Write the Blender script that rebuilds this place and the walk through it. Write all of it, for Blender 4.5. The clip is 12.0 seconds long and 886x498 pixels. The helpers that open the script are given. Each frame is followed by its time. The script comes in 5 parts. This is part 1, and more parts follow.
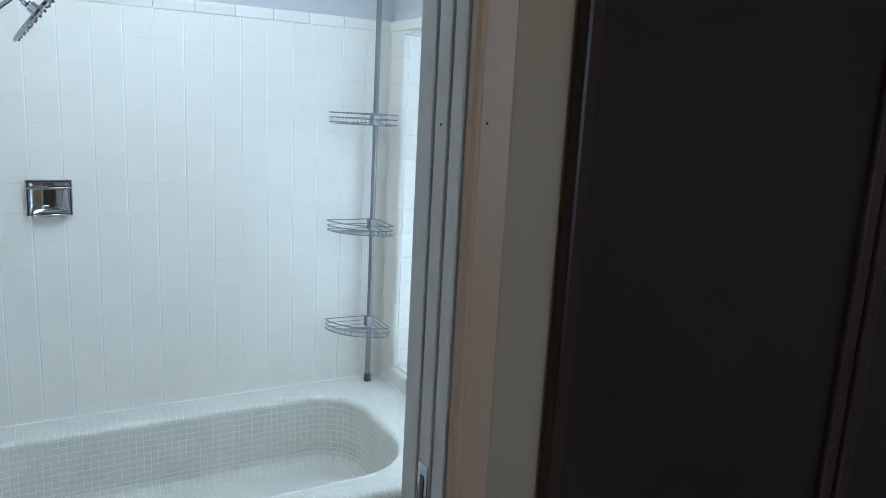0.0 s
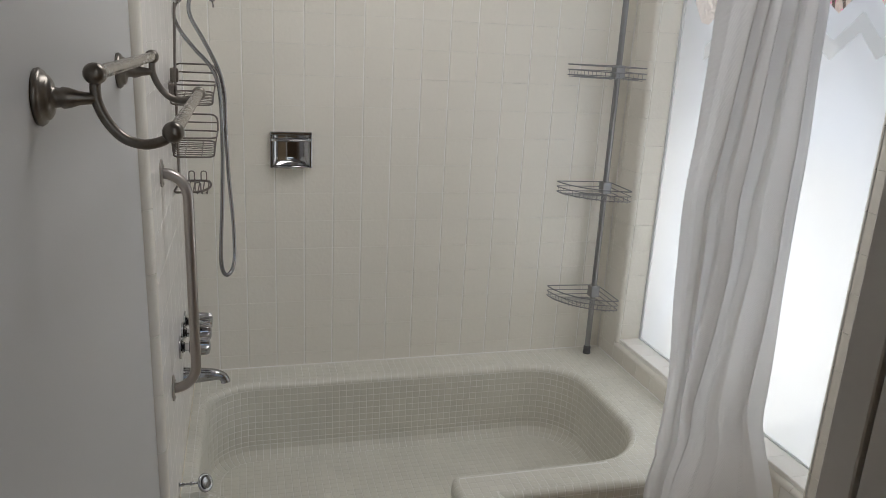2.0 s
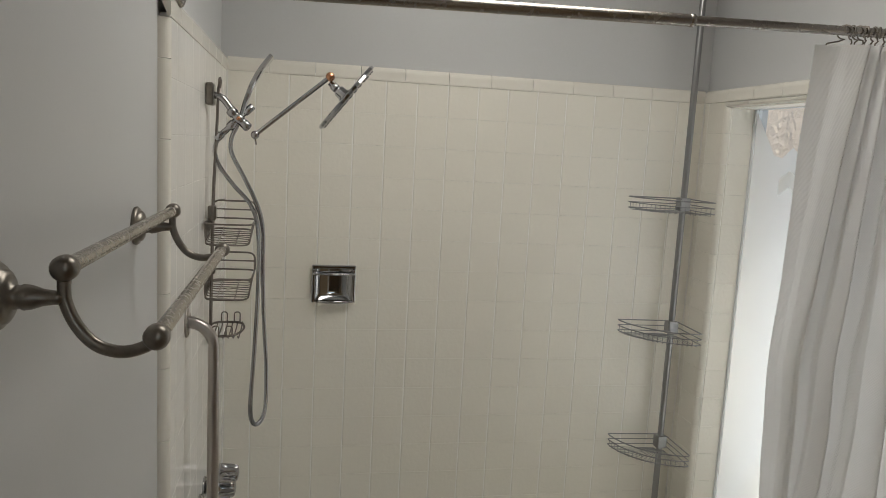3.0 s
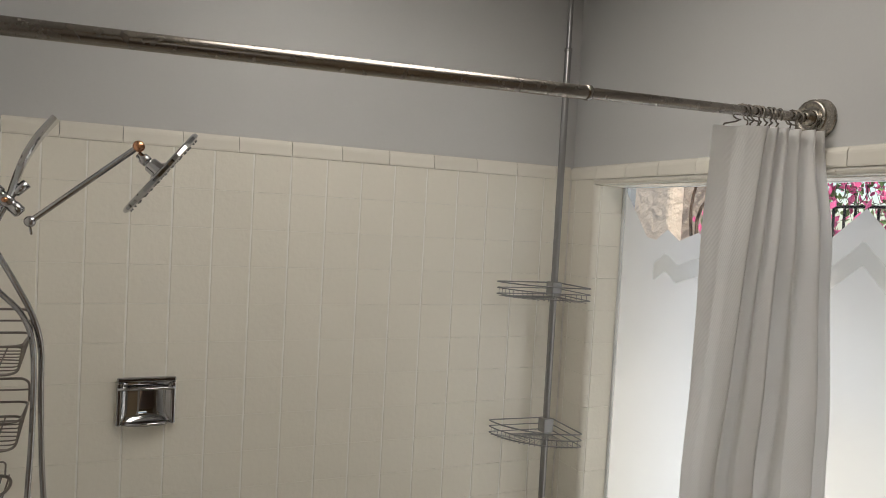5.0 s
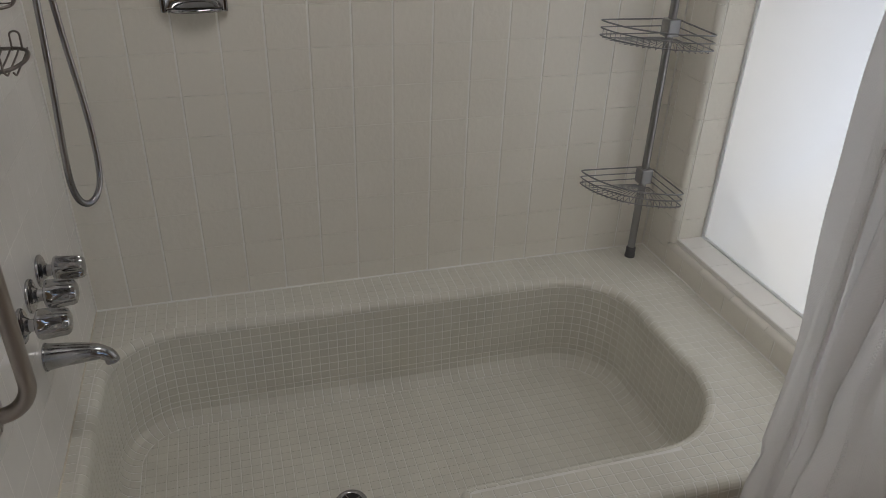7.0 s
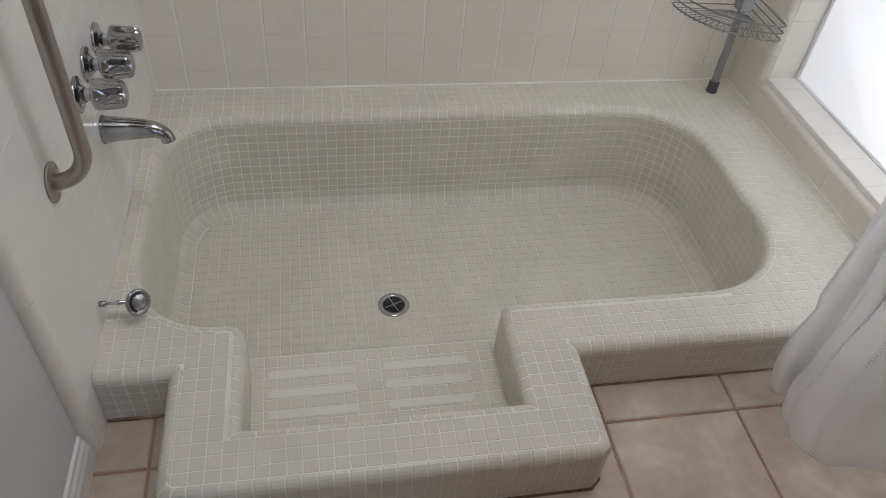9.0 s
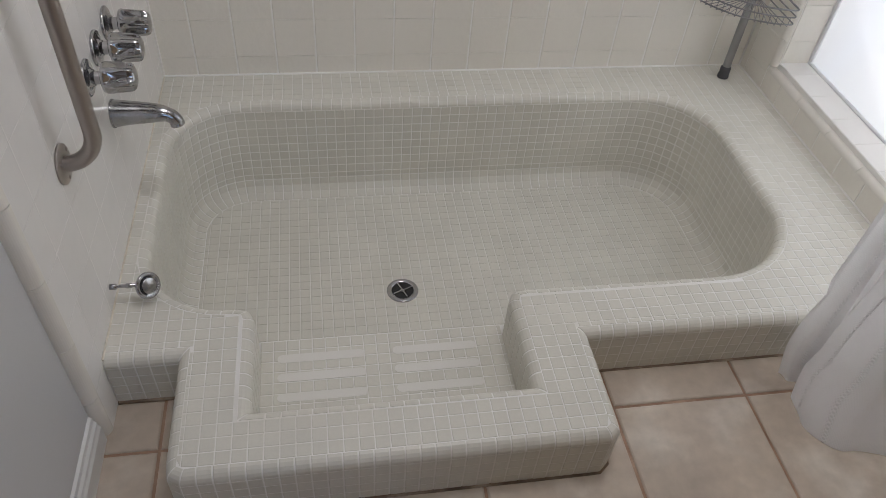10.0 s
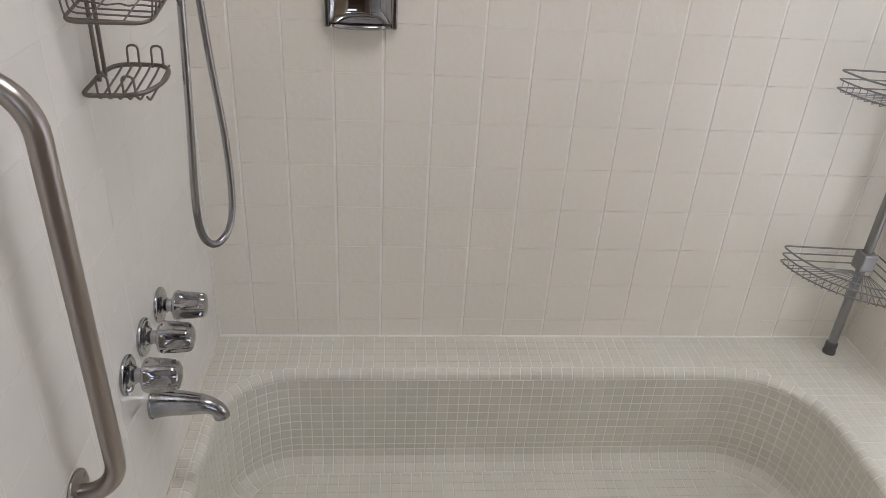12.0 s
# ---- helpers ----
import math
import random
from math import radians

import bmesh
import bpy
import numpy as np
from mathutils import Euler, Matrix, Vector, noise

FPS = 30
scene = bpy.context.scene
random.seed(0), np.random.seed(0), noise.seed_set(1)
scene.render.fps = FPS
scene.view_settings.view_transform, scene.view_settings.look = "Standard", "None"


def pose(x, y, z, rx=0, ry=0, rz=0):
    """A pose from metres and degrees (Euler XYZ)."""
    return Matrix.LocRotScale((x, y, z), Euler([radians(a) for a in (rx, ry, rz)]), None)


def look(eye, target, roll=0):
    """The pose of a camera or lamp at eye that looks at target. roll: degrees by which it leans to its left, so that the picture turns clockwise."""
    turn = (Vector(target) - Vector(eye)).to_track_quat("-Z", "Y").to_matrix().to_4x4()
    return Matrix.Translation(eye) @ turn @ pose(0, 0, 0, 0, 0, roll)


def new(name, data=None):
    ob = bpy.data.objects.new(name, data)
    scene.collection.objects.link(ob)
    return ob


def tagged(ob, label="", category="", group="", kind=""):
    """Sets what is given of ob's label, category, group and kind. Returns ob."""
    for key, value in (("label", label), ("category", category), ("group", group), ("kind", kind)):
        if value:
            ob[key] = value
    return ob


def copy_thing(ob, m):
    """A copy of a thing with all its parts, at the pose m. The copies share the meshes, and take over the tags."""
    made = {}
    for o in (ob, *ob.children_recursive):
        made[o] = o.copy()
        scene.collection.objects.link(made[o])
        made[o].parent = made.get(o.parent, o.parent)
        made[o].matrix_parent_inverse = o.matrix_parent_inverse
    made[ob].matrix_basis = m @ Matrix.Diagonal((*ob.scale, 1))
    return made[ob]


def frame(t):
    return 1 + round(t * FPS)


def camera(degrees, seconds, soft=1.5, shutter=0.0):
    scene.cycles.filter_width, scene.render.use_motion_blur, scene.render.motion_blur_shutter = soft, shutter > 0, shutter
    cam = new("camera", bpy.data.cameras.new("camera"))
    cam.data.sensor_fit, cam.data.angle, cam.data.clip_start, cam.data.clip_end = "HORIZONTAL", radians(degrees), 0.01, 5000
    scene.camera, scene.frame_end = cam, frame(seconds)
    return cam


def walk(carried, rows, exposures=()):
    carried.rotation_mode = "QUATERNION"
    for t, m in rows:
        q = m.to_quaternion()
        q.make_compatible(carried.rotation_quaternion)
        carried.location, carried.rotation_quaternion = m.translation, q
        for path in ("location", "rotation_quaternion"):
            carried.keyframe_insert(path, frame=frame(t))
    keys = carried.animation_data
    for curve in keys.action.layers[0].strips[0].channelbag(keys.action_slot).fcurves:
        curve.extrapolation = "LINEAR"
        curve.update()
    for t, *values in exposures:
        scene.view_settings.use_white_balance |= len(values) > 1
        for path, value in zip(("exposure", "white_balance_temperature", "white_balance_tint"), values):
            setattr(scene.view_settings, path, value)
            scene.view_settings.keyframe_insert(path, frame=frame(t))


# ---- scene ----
cam = camera(62.6, 12.0, soft=0.6)
PATH = [
    (0, (0.337, -3.048, 1.429), (1.301, -1.341, 1.036), 3.0),
    (0.5, (0.284, -3.003, 1.425), (1.078, -1.224, 0.972), 3.1),
    (1, (0.262, -2.935, 1.434), (0.924, -1.117, 0.925), 2.8),
    (1.5, (0.226, -2.841, 1.439), (0.809, -1.015, 0.869), 2.8),
    (2, (0.201, -2.767, 1.429), (0.723, -0.917, 0.88), 3.0),
    (2.5, (0.209, -2.697, 1.467), (0.655, -0.798, 1.027), 3.2),
    (3, (0.254, -2.562, 1.501), (0.638, -0.618, 1.23), 3.1),
    (3.2, (0.273, -2.513, 1.538), (0.645, -0.558, 1.33), 3.1),
    (4.8, (0.291, -2.221, 1.566), (1.019, -0.359, 1.505), 3.1),
    (5, (0.296, -2.18, 1.56), (1.102, -0.351, 1.48), 3.1),
    (5.5, (0.317, -2.119, 1.55), (1.281, -0.376, 1.372), 2.9),
    (6, (0.355, -2.074, 1.471), (1.265, -0.34, 1.062), 2.2),
    (6.5, (0.384, -1.992, 1.393), (1.096, -0.264, 0.68), 1.8),
    (7, (0.427, -1.9, 1.327), (0.944, -0.238, 0.342), 2.0),
    (7.5, (0.459, -1.863, 1.271), (0.849, -0.312, 0.071), 2.8),
    (9.3, (0.428, -1.86, 1.28), (0.755, -0.456, -0.105), 6.0),
    (9.5, (0.431, -1.867, 1.266), (0.75, -0.453, -0.112), 5.7),
    (10, (0.43, -1.869, 1.267), (0.735, -0.476, -0.137), 5.4),
    (10.5, (0.437, -1.864, 1.246), (0.703, -0.464, -0.156), 4.7),
    (11, (0.453, -1.827, 1.257), (0.639, -0.35, -0.079), 3.3),
    (11.5, (0.446, -1.749, 1.294), (0.597, -0.072, 0.215), 3.7),
    (12, (0.422, -1.585, 1.311), (0.59, 0.141, 0.321), 3.5),
]
EXPOSURES = [(0.0, 1.33, 4520, -1), (0.5, 1.2, 4950, 3), (1.0, 0.82, 5350, 7), (1.5, 0.63, 5650, 9), (2.0, 0.55, 5800, 10), (2.5, 0.46, 6000, 8), (3.0, 0.42, 6150, 7),
             (5.0, 0.32, 6350, 9), (5.5, 0.25, 6250, 10), (6.0, 0.16, 6300, 10), (6.5, 0.06, 6200, 11), (7.0, 0.02, 5950, 12), (7.5, 0.2, 5850, 12), (9.5, 0.75, 5740, 14), (10.5, 0.75, 5700, 14), (11.0, 0.75, 5700, 14), (11.5, 0.85, 5800, 15), (12.0, 0.93, 5850, 15)]
walk(cam, [(t, look(eye, target, roll)) for t, eye, target, roll in PATH], EXPOSURES)

HIGH = 2.42                     # ceiling height

# ---- light ----
world = bpy.data.worlds.new("sky")
world.use_nodes = True
scene.world = world
wn = world.node_tree.nodes
sky = wn.new("ShaderNodeTexSky")
sky.sky_type, sky.sun_disc = "NISHITA", False
SUN_EL, SUN_AZ = radians(52), radians(200)
sky.sun_elevation, sky.sun_rotation = SUN_EL, SUN_AZ
world.node_tree.links.new(sky.outputs[0], wn["Background"].inputs[0])
wn["Background"].inputs[1].default_value = 0.15
sun = new("sun", bpy.data.lights.new("sun", "SUN"))
sun.data.energy, sun.data.angle, sun.data.color = 4.0, radians(0.5), (1.0, 0.94, 0.84)
sun_from = Vector((math.sin(SUN_AZ) * math.cos(SUN_EL), math.cos(SUN_AZ) * math.cos(SUN_EL), math.sin(SUN_EL)))
sun.matrix_world = look(sun_from * 20, (0, 0, 0))
# daylight that the frosted window takes in, standing just outside the pane
pane_light = new("window_daylight", bpy.data.lights.new("window_daylight", "AREA"))
pane_light.data.shape, pane_light.data.size, pane_light.data.size_y = "RECTANGLE", 1.2, 1.0
pane_light.data.energy, pane_light.data.color = 8.4, (1.0, 0.975, 0.93)
pane_light.matrix_world = look((2.62, -0.78, 0.66), (1.8, -0.76, 0.74))


# unseen fill lamps, added to brighten the tub end and the hall
for lamp_name, lamp_at, lamp_size, lamp_power in (("tub_fill_lamp", (0.84, -0.98, HIGH - 0.012), 0.8, 8.3), ("hall_fill_lamp", (0.9, -3.9, HIGH - 0.012), 0.4, 2.9)):
    lamp = new(lamp_name, bpy.data.lights.new(lamp_name, "AREA"))
    lamp.data.shape, lamp.data.size, lamp.data.energy, lamp.data.color = "DISK", lamp_size, lamp_power, (1.0, 0.92, 0.82)
    lamp.matrix_world = look(lamp_at, (lamp_at[0], lamp_at[1] + 0.0001, 0))


# ---- materials ----
def material(name, color, rough=0.5, metal=0.0, vary=0.06, scale=6.0, fine=60.0, bump=0.1, depth=0.002,
             island=0.0, random_by=0.0, spots=None, coat=0.0, ior=1.45):
    m = bpy.data.materials.new(name)
    m.use_nodes = True
    nt, nd, ln = m.node_tree, m.node_tree.nodes, m.node_tree.links
    b = nd["Principled BSDF"]
    geo = nd.new("ShaderNodeNewGeometry")

    def noise_at(s, detail=4.0):
        n = nd.new("ShaderNodeTexNoise")
        n.inputs["Scale"].default_value, n.inputs["Detail"].default_value = s, detail
        ln.new(geo.outputs["Position"], n.inputs["Vector"])
        return n.outputs["Fac"]

    def mult(a, bsock, op="MULTIPLY", val=None):
        n = nd.new("ShaderNodeMath")
        n.operation = op
        ln.new(a, n.inputs[0])
        if val is None:
            ln.new(bsock, n.inputs[1])
        else:
            n.inputs[1].default_value = val
        return n.outputs[0]

    def spread(sock, amount):
        n = nd.new("ShaderNodeMapRange")
        n.inputs[1].default_value, n.inputs[2].default_value = 0.25, 0.75
        n.inputs[3].default_value, n.inputs[4].default_value = 1 - amount, 1 + amount
        ln.new(sock, n.inputs[0])
        return n.outputs[0]
    large, small = noise_at(scale), noise_at(fine, 6.0)
    value = mult(spread(large, vary), spread(small, vary * 0.5))
    if island:
        value = mult(value, spread(geo.outputs["Random Per Island"], island))
    if random_by:
        info = nd.new("ShaderNodeObjectInfo")
        value = mult(value, spread(info.outputs["Random"], random_by))
    base = nd.new("ShaderNodeRGB")
    base.outputs[0].default_value = (*color, 1)
    col = base.outputs[0]
    if spots:
        mix = nd.new("ShaderNodeMix")
        mix.data_type = "RGBA"
        mask = nd.new("ShaderNodeMapRange")
        mask.inputs[1].default_value, mask.inputs[2].default_value = 0.48, 0.72
        ln.new(noise_at(spots[1], 5.0), mask.inputs[0])
        ln.new(mask.outputs[0], mix.inputs[0])
        ln.new(col, mix.inputs[6])
        mix.inputs[7].default_value = (*spots[0], 1)
        col = mix.outputs[2]
    hsv = nd.new("ShaderNodeHueSaturation")
    ln.new(col, hsv.inputs["Color"])
    ln.new(value, hsv.inputs["Value"])
    ln.new(hsv.outputs[0], b.inputs["Base Color"])
    ln.new(mult(spread(small, 0.04 if metal > 0.5 else 0.06), None, val=rough), b.inputs["Roughness"])
    b.inputs["Metallic"].default_value = metal
    b.inputs["IOR"].default_value = ior
    b.inputs["Coat Weight"].default_value, b.inputs["Coat Roughness"].default_value = coat, rough
    if bump:
        bp = nd.new("ShaderNodeBump")
        bp.inputs["Strength"].default_value, bp.inputs["Distance"].default_value = bump, depth
        ln.new(small, bp.inputs["Height"])
        ln.new(bp.outputs[0], b.inputs["Normal"])
    return m


TILE = material("glazed_cream_tile", (0.82, 0.788, 0.71), 0.22, vary=0.02, scale=3, fine=70, bump=0.4, depth=0.003, random_by=0.008)
SMOOTH_TILE = material("smooth_white_tile", (0.82, 0.80, 0.765), 0.2, vary=0.02, scale=3, fine=30, bump=0.12, depth=0.002, random_by=0.008)
TRIM = material("glazed_cream_trim", (0.79, 0.76, 0.69), 0.16, vary=0.02, scale=3, fine=40, bump=0.10, depth=0.001, random_by=0.02)
GROUT = material("cream_grout", (0.88, 0.865, 0.82), 0.85, vary=0.06, scale=9, fine=300, bump=0.3, depth=0.0006)
MOSAIC = material("matt_ivory_mosaic", (0.67, 0.652, 0.575), 0.34, vary=0.05, scale=7, fine=160, bump=0.2, depth=0.0006, island=0.016)
MOSAIC_PIECE = material("matt_ivory_mosaic_piece", (0.67, 0.652, 0.575), 0.34, vary=0.05, scale=7, fine=160, bump=0.2, depth=0.0006, random_by=0.016)
MOSAIC_GROUT = material("white_grout", (0.84, 0.83, 0.79), 0.8, vary=0.05, scale=8, fine=300, bump=0.3, depth=0.0005, spots=((0.79, 0.765, 0.70), 5.0))
DECK_GROUT = material("ivory_grout", (0.82, 0.81, 0.77), 0.7, vary=0.06, scale=8, fine=300, bump=0.3, depth=0.0005, spots=((0.76, 0.735, 0.67), 5.0))
BASIN_GROUT = material("basin_grout", (0.765, 0.752, 0.70), 0.7, vary=0.06, scale=8, fine=300, bump=0.3, depth=0.0005)
PAINT = material("grey_wall_paint", (0.56, 0.562, 0.565), 0.38, vary=0.02, scale=2, fine=120, bump=0.10, depth=0.0015)
WHITE_PAINT = material("white_gloss_paint", (0.74, 0.74, 0.72), 0.3, vary=0.025, scale=5, fine=90, bump=0.05, depth=0.001)
JAMB_PAINT = material("door_frame_paint", (0.70, 0.68, 0.64), 0.35, vary=0.03, scale=6, fine=90, bump=0.06, depth=0.001)
CEILING_PAINT = material("ceiling_paint", (0.75, 0.75, 0.74), 0.7, vary=0.02, bump=0.1)
FLOOR_TILE = material("beige_floor_tile", (0.50, 0.425, 0.34), 0.34, vary=0.16, scale=7, fine=38, bump=0.25, depth=0.002, random_by=0.05, spots=((0.63, 0.57, 0.485), 9.0))
FLOOR_GROUT = material("brown_grout", (0.33, 0.215, 0.145), 0.85, vary=0.25, scale=14, fine=250, bump=0.5, depth=0.0015, spots=((0.46, 0.33, 0.24), 11.0))
ROD = material("dark_nickel_rod", (0.29, 0.265, 0.24), 0.27, 1.0, vary=0.03, bump=0.0)
GRIME = material("brown_stained_caulk", (0.20, 0.145, 0.10), 0.8, vary=0.3, scale=22, fine=200, bump=0.3, depth=0.0008, spots=((0.56, 0.47, 0.37), 8.0))
CHROME = material("chrome", (0.42, 0.42, 0.43), 0.05, 1.0, vary=0.0, bump=0.0)
WORN_CHROME = material("limescaled_chrome", (0.40, 0.40, 0.405), 0.15, 1.0, vary=0.14, scale=35, fine=160, bump=0.05, depth=0.0004)
STEEL = material("brushed_steel", (0.41, 0.38, 0.355), 0.31, 1.0, vary=0.02, fine=180, bump=0.0)
NICKEL = material("aged_nickel", (0.40, 0.37, 0.33), 0.27, 1.0, vary=0.07, scale=30, fine=160, bump=0.0)
DARK_NICKEL = material("dark_aged_nickel", (0.22, 0.20, 0.175), 0.34, 1.0, vary=0.15, scale=40, fine=160, bump=0.04, depth=0.0003)
WIRE = material("grey_coated_wire", (0.27, 0.27, 0.275), 0.38, 0.6, vary=0.05, bump=0.0)
POLE_GREY = material("grey_metal_pole", (0.33, 0.33, 0.335), 0.31, 0.9, vary=0.02, fine=140, bump=0.0)
BRONZE = material("dark_bronze_wire", (0.22, 0.195, 0.175), 0.38, 0.8, vary=0.12, scale=40, bump=0.0)
RUBBER = material("grey_rubber", (0.10, 0.10, 0.105), 0.6, vary=0.05)
BLACK = material("black_plastic", (0.02, 0.02, 0.022), 0.4, vary=0.05)
COPPER = material("copper_tint", (0.62, 0.32, 0.18), 0.2, 1.0, vary=0.05, bump=0.0)
DARK_WOOD = material("dark_stained_wood", (0.020, 0.0155, 0.0135), 0.36, vary=0.25, scale=5, fine=70, bump=0.08, depth=0.001)
RED_WOOD = material("reddish_stained_wood", (0.036, 0.018, 0.0135), 0.32, vary=0.25, scale=9, fine=80, bump=0.08, depth=0.001)
HALL_PAINT = material("hall_wall_paint", (0.38, 0.29, 0.19), 0.6, vary=0.02, bump=0.1)
CASING_PAINT = material("beige_casing_paint", (0.48, 0.33, 0.22), 0.35, vary=0.03, scale=6, fine=80, bump=0.05)
HALL_FLOOR = material("hall_floor_wood", (0.20, 0.13, 0.08), 0.4, vary=0.15, scale=7, fine=90)
CAULK = material("yellowed_caulk", (0.70, 0.65, 0.54), 0.6, vary=0.15, scale=30, fine=200, bump=0.2)
STRIP = material("translucent_grip_strip", (0.76, 0.745, 0.69), 0.55, vary=0.03, fine=400, bump=0.3, depth=0.0004)
PLASTIC = material("white_plastic", (0.78, 0.78, 0.76), 0.3, vary=0.02, bump=0.0)
STUCCO = material("sunlit_stucco", (0.66, 0.53, 0.41), 0.9, vary=0.08, scale=4, fine=26, bump=0.9, depth=0.02)
IRON = material("black_iron", (0.018, 0.018, 0.02), 0.5, 0.2, vary=0.1)
BARK = material("brown_bark", (0.10, 0.065, 0.045), 0.85, vary=0.25, scale=12, fine=60, bump=0.5, depth=0.01)
LEAF = material("green_leaf", (0.15, 0.24, 0.08), 0.5, vary=0.3, scale=9, island=0.3, bump=0.0)
PETAL = material("magenta_petal", (0.84, 0.15, 0.36), 0.6, vary=0.15, scale=9, island=0.25, bump=0.0)
PAVING = material("patio_concrete", (0.42, 0.40, 0.37), 0.9, vary=0.12, scale=2, fine=40, bump=0.3)


SIDE_GROUT = material("pale_grout", (0.80, 0.78, 0.74), 0.6, vary=0.03, scale=9, fine=200, bump=0.1, depth=0.0004)


def cloth():
    m = material("white_woven_curtain", (0.87, 0.86, 0.865), 0.85, vary=0.015, scale=4, fine=500, bump=0.25, depth=0.0006)
    nd, ln = m.node_tree.nodes, m.node_tree.links
    out, b = nd["Material Output"], nd["Principled BSDF"]
    thin = nd.new("ShaderNodeBsdfTranslucent")
    thin.inputs[0].default_value = (0.96, 0.955, 0.96, 1)
    mix = nd.new("ShaderNodeMixShader")
    mix.inputs[0].default_value = 0.34
    ln.new(b.outputs[0], mix.inputs[1])
    ln.new(thin.outputs[0], mix.inputs[2])
    ln.new(mix.outputs[0], out.inputs[0])
    return m


def frosted(name, tint, through_light):
    """Etched privacy film: lets daylight through, scattered, with a faint sheen."""
    m = bpy.data.materials.new(name)
    m.use_nodes = True
    nd, ln = m.node_tree.nodes, m.node_tree.links
    out, b = nd["Material Output"], nd["Principled BSDF"]
    b.inputs["Base Color"].default_value = (*tint, 1)
    b.inputs["Roughness"].default_value = 0.35
    geo = nd.new("ShaderNodeNewGeometry")
    n = nd.new("ShaderNodeTexNoise")
    n.inputs["Scale"].default_value = 2.2
    ln.new(geo.outputs["Position"], n.inputs["Vector"])
    ramp = nd.new("ShaderNodeMapRange")
    ramp.inputs[3].default_value, ramp.inputs[4].default_value = 0.90, 1.0
    ln.new(n.outputs["Fac"], ramp.inputs[0])
    # creamy and cool patches: tint of the outdoor light put into the film colour
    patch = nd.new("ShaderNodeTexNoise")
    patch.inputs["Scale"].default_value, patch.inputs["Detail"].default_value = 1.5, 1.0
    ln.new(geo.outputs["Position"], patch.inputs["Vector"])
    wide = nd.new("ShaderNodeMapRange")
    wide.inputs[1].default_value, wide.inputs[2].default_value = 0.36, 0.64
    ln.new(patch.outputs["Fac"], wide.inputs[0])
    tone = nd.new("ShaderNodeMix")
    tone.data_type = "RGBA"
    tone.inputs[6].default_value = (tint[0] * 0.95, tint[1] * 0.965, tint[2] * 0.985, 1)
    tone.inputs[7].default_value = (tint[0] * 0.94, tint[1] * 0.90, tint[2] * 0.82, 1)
    # creamier, dimmer towards the far edge: warm light from outside put into colour
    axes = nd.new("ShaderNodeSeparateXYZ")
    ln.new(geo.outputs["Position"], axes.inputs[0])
    toned = nd.new("ShaderNodeMapRange")
    toned.inputs[1].default_value, toned.inputs[2].default_value = -0.62, -0.20
    ln.new(axes.outputs["Y"], toned.inputs[0])
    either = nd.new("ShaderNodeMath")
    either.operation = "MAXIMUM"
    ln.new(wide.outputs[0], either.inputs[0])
    ln.new(toned.outputs[0], either.inputs[1])
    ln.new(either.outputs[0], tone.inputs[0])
    hsv = nd.new("ShaderNodeHueSaturation")
    ln.new(tone.outputs[2], hsv.inputs["Color"])
    ln.new(ramp.outputs[0], hsv.inputs["Value"])
    t = nd.new("ShaderNodeBsdfTranslucent")
    ln.new(hsv.outputs[0], t.inputs[0])
    mix = nd.new("ShaderNodeMixShader")
    mix.inputs[0].default_value = through_light
    ln.new(b.outputs[0], mix.inputs[1])
    ln.new(t.outputs[0], mix.inputs[2])
    ln.new(mix.outputs[0], out.inputs[0])
    return m


def clear_glass():
    m = bpy.data.materials.new("clear_glass")
    m.use_nodes = True
    b = m.node_tree.nodes["Principled BSDF"]
    b.inputs["Transmission Weight"].default_value = 1.0
    b.inputs["Roughness"].default_value = 0.0
    b.inputs["Base Color"].default_value = (0.97, 0.985, 0.98, 1)
    return m


CURTAIN = cloth()
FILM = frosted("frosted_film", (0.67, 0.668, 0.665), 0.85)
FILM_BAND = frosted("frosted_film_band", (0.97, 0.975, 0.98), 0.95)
GLASS = clear_glass()


# ---- builders ----
def mesh_of(bm, name, smooth=False):
    me = bpy.data.meshes.new(name)
    bmesh.ops.recalc_face_normals(bm, faces=bm.faces[:])
    bm.to_mesh(me)
    bm.free()
    if smooth:
        me.polygons.foreach_set("use_smooth", [True] * len(me.polygons))
    return me


def part(name, bm, mat, parent=None, label="", smooth=False):
    me = bm if isinstance(bm, bpy.types.Mesh) else mesh_of(bm, name, smooth)
    if not me.materials:
        me.materials.append(mat)
    ob = new(name, me)
    ob.parent = parent
    return tagged(ob, label) if label else ob


def thing(name, label, category, at=(0, 0, 0), group="", kind=""):
    ob = new(name)
    ob.location = at
    return tagged(ob, label, category, group, kind)


def box(x0, y0, z0, x1, y1, z1, bevel=0.0, seg=2, bm=None):
    made = bm or bmesh.new()
    r = bmesh.ops.create_cube(made, size=1.0)
    for v in r["verts"]:
        v.co = Vector(((x0 + x1) / 2 + v.co.x * (x1 - x0), (y0 + y1) / 2 + v.co.y * (y1 - y0), (z0 + z1) / 2 + v.co.z * (z1 - z0)))
    if bevel:
        edges = list({e for v in r["verts"] for e in v.link_edges})
        bmesh.ops.bevel(made, geom=edges, offset=bevel, segments=seg, affect="EDGES", profile=0.5)
    return made


def spline(pts, n=8):
    """A smooth line through the points."""
    p = [Vector(q) for q in pts]
    p = [p[0] * 2 - p[1]] + p + [p[-1] * 2 - p[-2]]
    out = []
    for i in range(1, len(p) - 2):
        a, b, c, d = p[i - 1:i + 3]
        for k in range(n):
            t = k / n
            out.append(0.5 * (2 * b + (c - a) * t + (2 * a - 5 * b + 4 * c - d) * t * t + (3 * b - a - 3 * c + d) * t ** 3))
    return out + [p[-2]]


